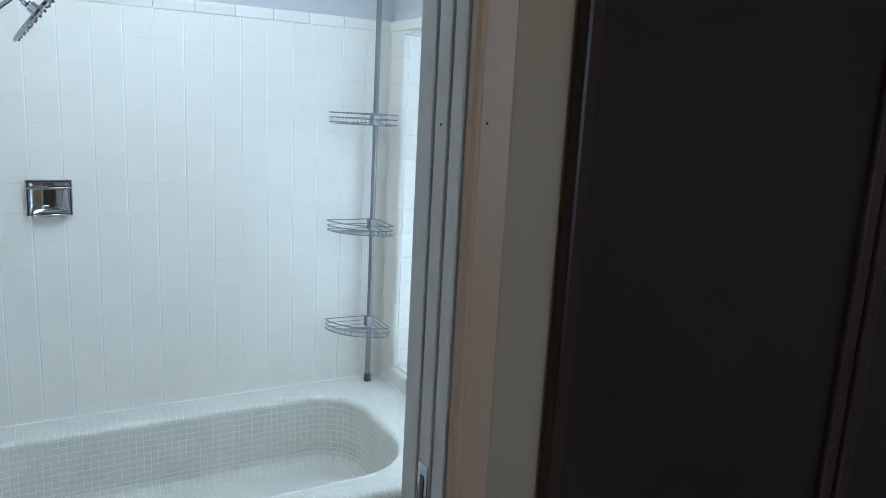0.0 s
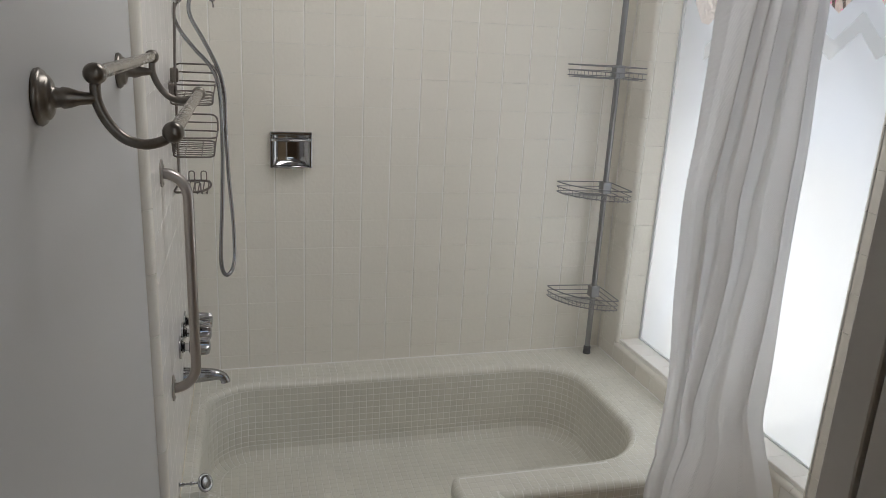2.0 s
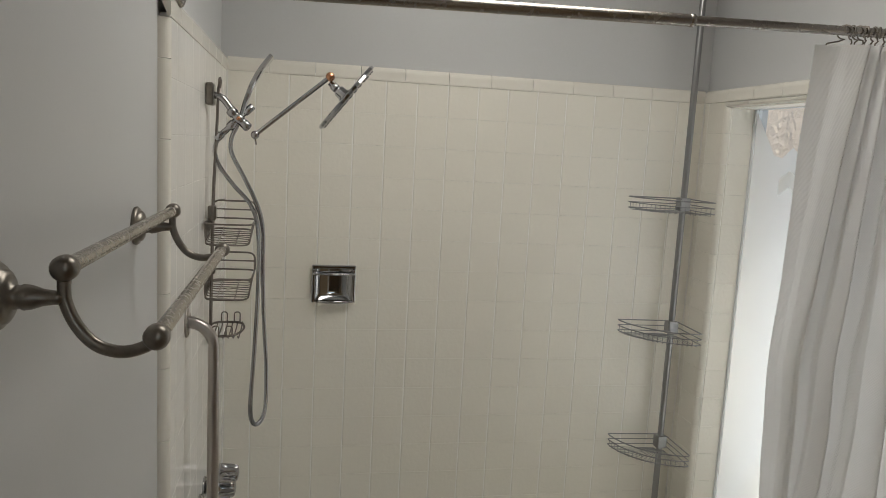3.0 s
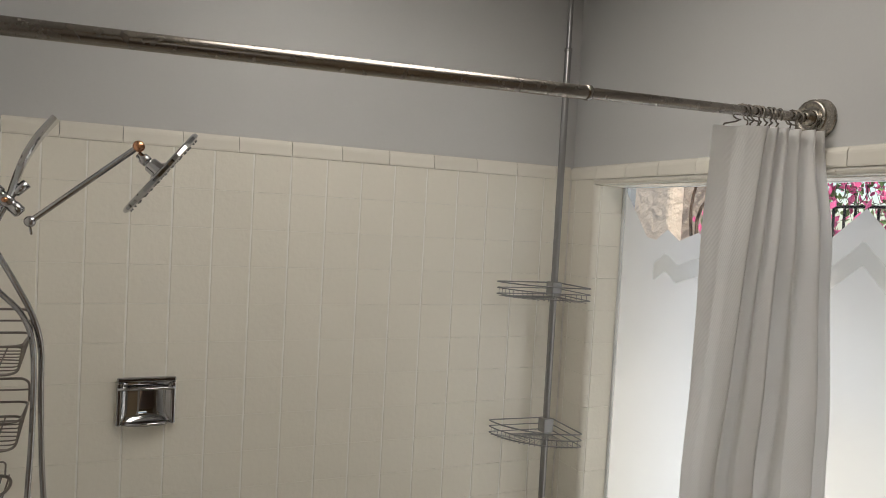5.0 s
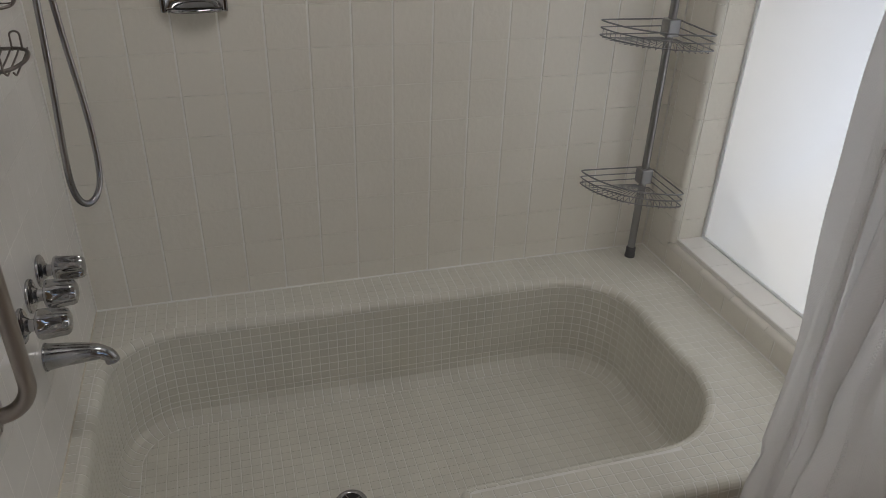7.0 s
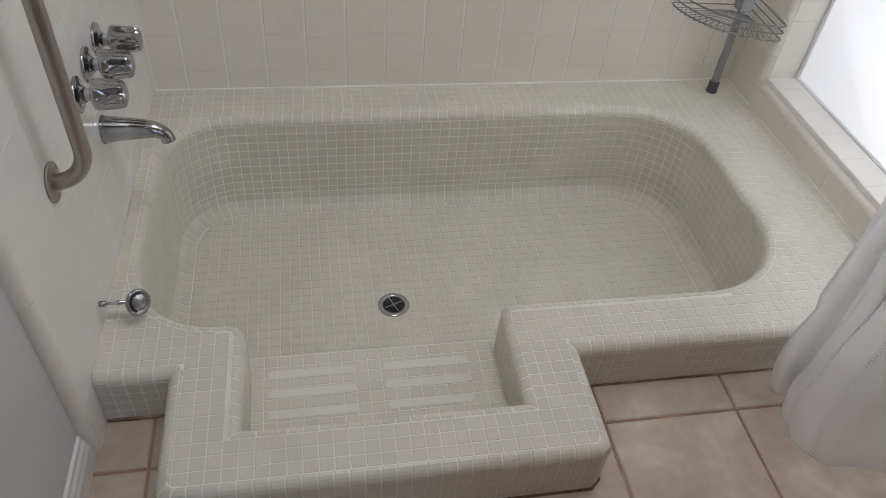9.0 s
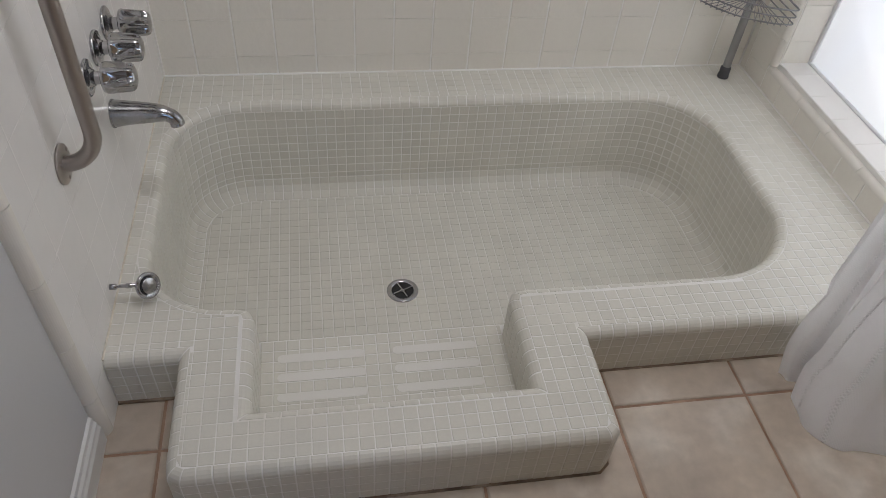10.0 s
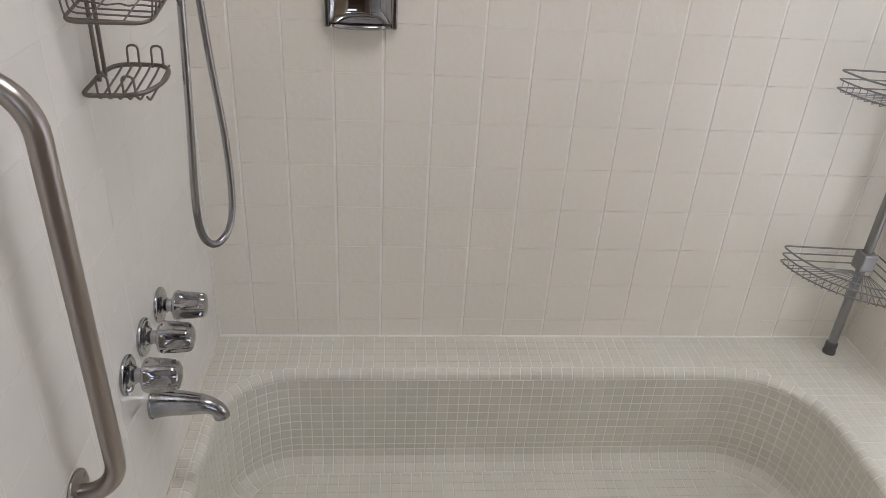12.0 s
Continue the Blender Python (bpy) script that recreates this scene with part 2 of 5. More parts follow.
def tube(pts, radius, seg=10, closed=False, bm=None, cap=True):
    """A round bar along a line; radius is a number or a function of 0..1."""
    made = bm or bmesh.new()
    p = [Vector(q) for q in pts]
    n = len(p)
    size = radius if callable(radius) else (lambda u: radius)
    rings, up = [], None
    for i in range(n):
        a, b = p[i - 1] if (i or closed) else p[i], p[(i + 1) % n] if (i < n - 1 or closed) else p[i]
        d = (b - a).normalized()
        if up is None:
            up = d.orthogonal().normalized()
        up = (up - d * up.dot(d)).normalized()
        side = d.cross(up)
        r = size(i / max(1, n - 1))
        rings.append([made.verts.new(p[i] + (up * math.cos(2 * math.pi * k / seg) + side * math.sin(2 * math.pi * k / seg)) * r) for k in range(seg)])
    for i in range(n if closed else n - 1):
        a, b = rings[i], rings[(i + 1) % n]
        for k in range(seg):
            made.faces.new((a[k], a[(k + 1) % seg], b[(k + 1) % seg], b[k]))
    if cap and not closed:
        for ring in (rings[0], rings[-1]):
            made.faces.new([made.verts.new(v.co) for v in ring])
    return made


def lathe(profile, origin, axis, seg=28, bm=None):
    """Turns (radius, height) pairs about an axis."""
    made = bm or bmesh.new()
    o, d = Vector(origin), Vector(axis).normalized()
    u = d.orthogonal().normalized()
    w = d.cross(u)
    rings = []
    for r, h in profile:
        if r < 1e-6:
            rings.append([made.verts.new(o + d * h)] * seg)
        else:
            rings.append([made.verts.new(o + d * h + (u * math.cos(2 * math.pi * k / seg) + w * math.sin(2 * math.pi * k / seg)) * r) for k in range(seg)])
    for a, b in zip(rings, rings[1:]):
        for k in range(seg):
            f = []
            for v in (a[k], a[(k + 1) % seg], b[(k + 1) % seg], b[k]):
                if v not in f:
                    f.append(v)
            if len(f) > 2:
                made.faces.new(f)
    return made


def fillet(pts, r=0.02, n=6):
    """A line with its inner corners rounded."""
    p = [Vector(q) for q in pts]
    out = [p[0]]
    for i in range(1, len(p) - 1):
        a, b = (p[i - 1] - p[i]), (p[i + 1] - p[i])
        d = min(r, a.length * 0.49, b.length * 0.49)
        s, e = p[i] + a.normalized() * d, p[i] + b.normalized() * d
        for k in range(n + 1):
            t = k / n
            out.append(s * (1 - t) ** 2 + p[i] * 2 * t * (1 - t) + e * t * t)
    return out + [p[-1]]


def slab_mesh(w, h, rise, edge=0.0025, base=0.0, level=1.0):
    """A pillowed tile lying in xz with its face towards -y, its corner at the origin."""
    bm = bmesh.new()
    rows = []
    for inset, out in ((0, -base), (edge * 0.25, rise * 0.6), (edge, rise)):
        rows.append([bm.verts.new(v) for v in ((inset, -out, inset * level), (w - inset, -out, inset * level), (w - inset, -out, h - inset * level), (inset, -out, h - inset * level))])
    for a, b in zip(rows, rows[1:]):
        for k in range(4):
            bm.faces.new((a[k], a[(k + 1) % 4], b[(k + 1) % 4], b[k]))
    bm.faces.new(rows[-1])
    return bm


SLABS = {}


def slab(w, h, mat, rise=0.0024, name="tile", edge=0.0025, level=1.0):
    key = (round(w, 4), round(h, 4), mat.name, rise)
    if key not in SLABS:
        SLABS[key] = mesh_of(slab_mesh(w, h, rise, edge, 0.0, level), name)
        SLABS[key].materials.append(mat)
    return SLABS[key]


def tile_run(name, parent, cells, place, mat=None, rise=0.0018, gap=0.0015, gap_v=0.0001, edge=0.0019, level=0.4):
    """Lays tiles: cells are (u0, u1, v0, v1) on a wall, place maps (u, v) to a pose."""
    for u0, u1, v0, v1 in cells:
        if u1 - u0 < 0.012 or v1 - v0 < 0.012:
            continue
        ob = new(name, slab(u1 - u0 - 2 * gap, v1 - v0 - 2 * gap_v, mat or TILE, rise, name, edge, level))
        ob.parent = parent
        ob.matrix_local = place(u0 + gap, v0 + gap_v)


def grid_cells(us, vs):
    return [(a, b, c, d) for a, b in zip(us, us[1:]) for c, d in zip(vs, vs[1:])]


def steps(start, first, pitch, end):
    """Joint lines from start: a first cut piece, whole pieces, a last cut piece."""
    out, v = [start], start + first
    while v < end - 1e-6:
        out.append(v)
        v += pitch
    return out + [end]


# ---- plan ----
P = 0.1095                      # wall tile pitch
W = 1.735                       # inner width between the tiled walls
J1 = 0.187                      # first level joint above the tub deck
RIM = 0.130                     # deck height
TOP = 1.722                     # top of the field tiles, under the cap
WIN_Y0, WIN_Y1, WIN_Z0, WIN_Z1 = -0.155, -1.278, 0.212, 1.704   # window opening in the tiled wall
GLASS_X = 1.85
LX = -0.022                       # painted face of the side wall
EDGE_Y = -1.065                 # front edge of the tiled side wall
DOOR_Y0, DOOR_Y1 = -2.265, -2.372
DOOR_X0, DOOR_X1 = 0.02, 0.735


def structure(name, bm, mat, label, category, parent=None):
    ob = part(name, bm, mat, parent)
    return tagged(ob, label, category, kind="structure") if parent is None else ob


def walls_of(boxes):
    bm = bmesh.new()
    for b in boxes:
        box(*b, bm=bm)
    return bm


wall_back = structure("wall_north", box(LX - 0.12, 0.022, -0.3, 1.90, 0.14, HIGH), PAINT, "smooth grey painted wall above cream tiles", "wall")
wall_left = structure("wall_west", box(LX - 0.12, DOOR_Y1, -0.3, LX, 0.022, HIGH), PAINT, "smooth grey painted wall with a tiled end", "wall")
wall_right = structure("wall_east", walls_of([
    (W + 0.022, DOOR_Y0, -0.3, 1.90, WIN_Y1, HIGH), (W + 0.022, WIN_Y0, -0.3, 1.90, 0.022, HIGH),
    (W + 0.022, WIN_Y1, WIN_Z1 + 0.012, 1.90, WIN_Y0, HIGH), (W + 0.022, WIN_Y1, -0.3, 1.90, WIN_Y0, WIN_Z0 - 0.012)]), PAINT,
    "grey painted wall round a deep window", "wall")
wall_door = structure("wall_south", walls_of([
    (DOOR_X1 + 0.02, DOOR_Y1, -0.3, 1.90, DOOR_Y0, HIGH), (LX, DOOR_Y1, -0.3, DOOR_X0 - 0.02, DOOR_Y0, HIGH),
    (DOOR_X0 - 0.02, DOOR_Y1, 2.06, DOOR_X1 + 0.02, DOOR_Y0, HIGH)]), HALL_PAINT, "painted wall pierced by the bathroom doorway", "wall")
ceiling = structure("ceiling", box(LX - 0.12, -5.3, HIGH, 2.6, 0.14, HIGH + 0.1), CEILING_PAINT, "plain white painted ceiling", "ceiling")
floor = structure("floor", walls_of([
    (LX, DOOR_Y1, -0.06, W + 0.022, -0.984, -0.004), (LX, -0.984, -0.3, W + 0.022, 0.022, -0.24)]), FLOOR_GROUT, "beige ceramic tile floor with brown grout", "floor")

# ---- tiled walls ----
bed_back = part("tile_bed", box(0, 0.0022, 0.06, W, 0.022, TOP + 0.01), GROUT, wall_back)
bed_left = part("tile_bed", box(LX, EDGE_Y + 0.022, -0.004, -0.0008, 0.0022, TOP + 0.01), SIDE_GROUT, wall_left)
bed_right = part("tile_bed", walls_of([
    (W + 0.0022, WIN_Y0 + 0.018, 0.06, W + 0.022, 0.0022, TOP + 0.01), (W + 0.0022, -1.46, WIN_Z1 + 0.014, W + 0.022, WIN_Y0 + 0.018, TOP + 0.01),
    (W + 0.0022, -1.46, 0.0, W + 0.022, WIN_Y0 + 0.018, WIN_Z0 - 0.018), (W + 0.0022, -1.46, WIN_Z0 - 0.018, W + 0.022, WIN_Y1 - 0.018, WIN_Z1 + 0.014)]), GROUT, wall_right)
reveal_bed = part("reveal_bed", walls_of([
    (W + 0.018, WIN_Y0 - 0.001, WIN_Z0, GLASS_X + 0.02, WIN_Y0 + 0.02, WIN_Z1), (W + 0.018, WIN_Y1 - 0.02, WIN_Z0, GLASS_X + 0.02, WIN_Y1 + 0.001, WIN_Z1),
    (W + 0.018, WIN_Y1 - 0.02, WIN_Z1 - 0.001, GLASS_X + 0.02, WIN_Y0 + 0.02, WIN_Z1 + 0.02), (W + 0.018, WIN_Y1 - 0.02, WIN_Z0 - 0.03, GLASS_X + 0.02, WIN_Y0 + 0.02, WIN_Z0 + 0.014)]), GROUT, wall_right)

rows_z = [RIM - 0.01] + [J1 + k * P for k in range(15)]
rows_z[-1] = TOP
on_back = lambda u, v: pose(u, 0.0022, v)
on_left = lambda u, v: pose(-0.0008, u, v, 0, 0, 90)
on_right = lambda u, v: pose(W + 0.0022, -u, v, 0, 0, -90)


def cap_piece(length, r=0.03, drop=0.048):
    """A length of rounded cap tile; face towards -y, its upper lip turned back to the wall."""
    bm = bmesh.new()
    prof = [(0.0, 0.0), (-0.0030, 0.0012), (-0.0042, 0.006), (-0.0042, drop - 0.018)]
    for k in range(1, 6):
        a = k / 5 * math.pi / 2
        prof.append((-0.0042 + 0.018 * (1 - math.cos(a)), drop - 0.018 + 0.018 * math.sin(a)))
    prof.append((0.022, drop))
    ends = []
    for x, shrink in ((0.0008, 0.0), (0.0018, 1.0), (length - 0.0018, 1.0), (length - 0.0008, 0.0)):
        ends.append([bm.verts.new((x, y + (0.0008 if not shrink else 0), z)) for y, z in prof])
    for a, b in zip(ends, ends[1:]):
        for k in range(len(prof) - 1):
            bm.faces.new((a[k], b[k], b[k + 1], a[k + 1]))
    bm.faces.new(ends[0])
    bm.faces.new(ends[-1])
    return bm


CAPS = {}


def cap_run(parent, start, first, end, place, pitch=0.1535):
    us = steps(start, first, pitch, end)
    for a, b in zip(us, us[1:]):
        key = round(b - a, 4)
        if key < 0.01:
            continue
        if key not in CAPS:
            CAPS[key] = mesh_of(cap_piece(b - a), "cap_tile")
            CAPS[key].materials.append(TRIM)
        ob = new("cap_tile", CAPS[key])
        ob.parent = parent
        ob.matrix_local = place(a)


cap_run(wall_back, 0.0, 0.135, W, lambda u: pose(u, 0.0012, TOP))
cap_run(wall_left, EDGE_Y, 0.12, 0.0, lambda u: pose(-0.0012, u, TOP, 0, 0, 90))
cap_run(wall_right, 0.0, 0.15, 1.46, lambda u: pose(W + 0.0012, -u, TOP, 0, 0, -90))


def quarter_round(length, r, deep):
    """An outside-corner trim tile standing along z: a flat lip, then a quarter turn of radius r back by deep."""
    bm = bmesh.new()
    prof = [(0.0, 0.0)] + [(r * math.sin(a), r * (1 - math.cos(a))) for a in [k / 10 * math.pi / 2 for k in range(11)]] + [(r, deep)]
    ends = []
    for z, back in ((0.0004, 0.0006), (0.0010, 0.0), (length - 0.0010, 0.0), (length - 0.0004, 0.0006)):
        ends.append([bm.verts.new((x - back * 0.5, y + back, z)) for x, y in prof])
    for a, b in zip(ends, ends[1:]):
        for k in range(len(prof) - 1):
            bm.faces.new((a[k], b[k], b[k + 1], a[k + 1]))
    bm.faces.new(ends[0])
    bm.faces.new(ends[-1])
    return bm


def round_run(parent, name, start, first, end, place, r, deep, pitch=0.1535, mat=None):
    us = steps(start, first, pitch, end)
    made = {}
    for a, b in zip(us, us[1:]):
        key = round(b - a, 4)
        if key < 0.01:
            continue
        if key not in made:
            made[key] = mesh_of(quarter_round(b - a, r, deep), name)
            made[key].materials.append(mat or TRIM)
        ob = new(name, made[key])
        ob.parent = parent
        ob.matrix_local = place(a)


# the rounded front edge of the tiled side wall, from the floor to the cap
round_run(wall_left, "edge_tile", 0.0, 0.11, TOP, lambda v: Matrix(((0, -1, 0, 0), (-1, 0, 0, EDGE_Y + 0.022), (0, 0, 1, v), (0, 0, 0, 1))), 0.022, 0.024)
# rounded tiles round the window opening
round_run(wall_right, "reveal_edge_tile", WIN_Z0, 0.0845, WIN_Z1, lambda v: Matrix(((0, 1, 0, W), (-1, 0, 0, WIN_Y0 + 0.018), (0, 0, 1, v), (0, 0, 0, 1))), 0.018, 0.03, P)
round_run(wall_right, "reveal_edge_tile", WIN_Z0, 0.0845, WIN_Z1, lambda v: Matrix(((0, 1, 0, W), (1, 0, 0, WIN_Y1 - 0.018), (0, 0, 1, v), (0, 0, 0, 1))), 0.018, 0.03, P)
round_run(wall_right, "reveal_edge_tile", WIN_Y1 - 0.018, 0.10, WIN_Y0 + 0.018, lambda v: Matrix(((0, 1, 0, W), (0, 0, 1, v), (-1, 0, 0, WIN_Z1 + 0.014), (0, 0, 0, 1))), 0.014, 0.03, 0.1535)
round_run(wall_right, "sill_edge_tile", WIN_Y1 - 0.018, 0.06, WIN_Y0 + 0.018, lambda v: Matrix(((0, 1, 0, W), (0, 0, 1, v), (1, 0, 0, WIN_Z0 - 0.018), (0, 0, 0, 1))), 0.018, 0.03, 0.1535)

# ---- window ----
window = tagged(new("window_1"), "deep tiled window with frosted film on the pane", "window", kind="structure")
FY0, FY1, FZ0, FZ1 = WIN_Y0 - 0.012, WIN_Y1 + 0.012, 0.232, 1.70
wf = bmesh.new()
for b in ((GLASS_X - 0.008, FY1 - 0.012, FZ0 - 0.012, GLASS_X + 0.02, FY0 + 0.012, FZ0), (GLASS_X - 0.008, FY1 - 0.012, FZ1, GLASS_X + 0.02, FY0 + 0.012, FZ1 + 0.010),
          (GLASS_X - 0.008, FY1 - 0.012, FZ0, GLASS_X + 0.02, FY1, FZ1), (GLASS_X - 0.008, FY0, FZ0, GLASS_X + 0.02, FY0 + 0.012, FZ1)):
    box(*b, bevel=0.002, seg=1, bm=wf)
part("window_frame", wf, material("pale_blue_grey_frame", (0.74, 0.755, 0.76), 0.45, 0.0), window)
pane = part("pane", box(GLASS_X, FY1, FZ0, GLASS_X + 0.006, FY0, FZ1), GLASS, window)
pane.visible_shadow = False


def strip_between(upper, lower, x):
    """A thin film between two lines of (y, z)."""
    bm = bmesh.new()
    ys = sorted({round(y, 4) for y, _ in upper + lower})

    def at(line, y):
        for (a, za), (b, zb) in zip(line, line[1:]):
            if min(a, b) - 1e-6 <= y <= max(a, b) + 1e-6:
                return za + (zb - za) * (0 if abs(b - a) < 1e-9 else (y - a) / (b - a))
        return line[0][1] if abs(y - line[0][0]) < abs(y - line[-1][0]) else line[-1][1]
    lo, hi = [], []
    for y in ys:
        lo.append(bm.verts.new((x, y, at(lower, y))))
        hi.append(bm.verts.new((x, y, max(at(upper, y), at(lower, y) + 1e-4))))
    for k in range(len(ys) - 1):
        bm.faces.new((lo[k], lo[k + 1], hi[k + 1], hi[k]))
    return bm


ZIG = [(FY1, 1.575), (-1.178, 1.607), (-1.115, 1.567), (-1.042, 1.638), (-0.948, 1.560), (-0.87, 1.615), (-0.78, 1.548), (-0.69, 1.612), (-0.60, 1.545),
       (-0.513, 1.562), (-0.436, 1.535), (-0.382, 1.568), (-0.33, 1.533), (-0.287, 1.540), (FY0, 1.69)]
shift = lambda dz, dy=0.0: [(min(max(y + dy, FY1), FY0), z + dz) for y, z in ZIG]
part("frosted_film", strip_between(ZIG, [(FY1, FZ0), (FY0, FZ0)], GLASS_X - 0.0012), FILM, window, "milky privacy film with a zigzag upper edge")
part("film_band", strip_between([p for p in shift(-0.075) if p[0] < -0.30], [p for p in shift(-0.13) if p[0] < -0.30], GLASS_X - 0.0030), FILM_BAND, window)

# reveal tiles: sides, head and sill
rx0, rx1 = W + 0.018, GLASS_X - 0.008
rev_z = [WIN_Z0 + 0.014] + [WIN_Z0 + 0.0845 + k * P for k in range(14) if WIN_Z0 + 0.0845 + k * P < WIN_Z1 - 0.02] + [WIN_Z1]
tile_run("reveal_tile", wall_right, grid_cells([rx0, rx1], rev_z), lambda u, v: pose(u, WIN_Y0 - 0.001, v))
tile_run("reveal_tile", wall_right, grid_cells([-rx1, -rx0], rev_z), lambda u, v: pose(-u, WIN_Y1 + 0.001, v, 0, 0, 180))
rev_y = steps(WIN_Y1, 0.07, P, WIN_Y0)
tile_run("reveal_tile", wall_right, grid_cells([rx0, rx1], rev_y), lambda u, v: Matrix(((1, 0, 0, u), (0, 0, 1, v), (0, 1, 0, WIN_Z1 - 0.001), (0, 0, 0, 1))))
# whiter tile than the reveal: sky light on the sill put into its colour
tile_run("sill_tile", wall_right, grid_cells([rx0, rx1], rev_y), lambda u, v: Matrix(((1, 0, 0, u), (0, 0, 1, v), (0, -1, 0, WIN_Z0 + 0.014), (0, 0, 0, 1))), SMOOTH_TILE)

# ---- doorway ----
door_frame = tagged(new("door_1"), "painted pocket-door frame with two dark slots and a latch", "door frame", kind="structure")
jb = bmesh.new()
for y0, y1 in ((DOOR_Y0, -2.303), (-2.309, -2.338), (-2.344, DOOR_Y1 + 0.004)):
    box(DOOR_X1, min(y0, y1), -0.004, DOOR_X1 + 0.02, max(y0, y1), 2.06, bevel=0.0015, seg=1, bm=jb)
part("jamb", jb, JAMB_PAINT, door_frame)
part("slot", box(DOOR_X1 + 0.014, -2.345, -0.004, DOOR_X1 + 0.0195, -2.302, 2.06), BLACK, door_frame, "dark slot of the pocket door")
part("jamb", box(DOOR_X0 - 0.02, DOOR_Y1 + 0.004, -0.004, DOOR_X0, DOOR_Y0, 2.06, 0.0015, 1), JAMB_PAINT, door_frame)
part("head", box(DOOR_X0, DOOR_Y1 + 0.004, 2.04, DOOR_X1, DOOR_Y0, 2.06, 0.0015, 1), JAMB_PAINT, door_frame)


def casing(x0, x1, y, out):
    """Moulded trim round the doorway: a flat with a rolled inner edge."""
    bm = bmesh.new()
    side = 1 if x1 > x0 else -1
    w = abs(x1 - x0)
    prof = [(0, 0), (0, 0.010), (0.004, 0.014), (0.009, 0.014), (0.012, 0.011), (0.015, 0.012), (w * 0.6, 0.016), (w - 0.004, 0.019), (w, 0.016), (w, 0)]
    rings = []
    for z in (-0.004, 2.10):
        rings.append([bm.verts.new((x0 + side * a, y + out * b, z)) for a, b in prof])
    for k in range(len(prof)):
        bm.faces.new((rings[0][k], rings[0][(k + 1) % len(prof)], rings[1][(k + 1) % len(prof)], rings[1][k]))
    bm.faces.new(rings[0])
    bm.faces.new(rings[1])
    return bm


part("casing", casing(DOOR_X1 + 0.004, 0.787, DOOR_Y1, -1), CASING_PAINT, door_frame, "warm beige moulded casing")
part("casing", casing(DOOR_X1 + 0.012, 0.81, DOOR_Y0, 1), JAMB_PAINT, door_frame)
latch = part("strike_plate", box(DOOR_X1 - 0.0015, -2.336, 0.93, DOOR_X1 + 0.001, -2.311, 0.993, 0.0008, 1), CHROME, door_frame, "small chrome pocket-door strike")
part("strike_slot", box(DOOR_X1 - 0.0022, -2.328, 0.945, DOOR_X1 - 0.0012, -2.319, 0.978, 0.0003, 1), BLACK, latch)
for z in (1.405, 0.25):
    part("screw", lathe([(0, 0.0008), (0.0014, 0.0006), (0.0018, 0.0)], (DOOR_X1, -2.324, z), (-1, 0, 0), 10), BLACK, door_frame)
part("screw", lathe([(0, 0.0008), (0.0012, 0.0006), (0.0016, 0.0)], (0.757, DOOR_Y1 - 0.0135, 1.410), (0, -1, 0), 10), BLACK, door_frame)

# ---- hall ----
hall_wall = structure("wall_hall_east", box(2.5, -5.2, -0.1, 2.6, DOOR_Y1, HIGH), HALL_PAINT, "plain beige hall wall", "wall")
structure("wall_hall_west", box(LX - 0.12, -5.2, -0.1, LX, DOOR_Y1, HIGH), HALL_PAINT, "plain beige hall wall", "wall")
# unseen end wall; its opening is added to let daylight into the hall
structure("wall_hall_south", walls_of([(LX - 0.12, -5.3, -0.1, 0.5, -5.2, HIGH), (1.7, -5.3, -0.1, 2.6, -5.2, HIGH), (0.5, -5.3, 2.0, 1.7, -5.2, HIGH), (0.5, -5.3, -0.1, 1.7, -5.2, 0.9)]),
          HALL_PAINT, "unseen plain beige hall wall, opening added to let light in", "wall")
structure("wall_hall_north", box(1.90, DOOR_Y1, -0.1, 2.6, DOOR_Y0, HIGH), HALL_PAINT, "plain beige hall wall", "wall")
structure("hall_floor", box(LX, -5.2, -0.06, 2.5, DOOR_Y1, -0.006), HALL_FLOOR, "dark wooden hall floor", "floor")


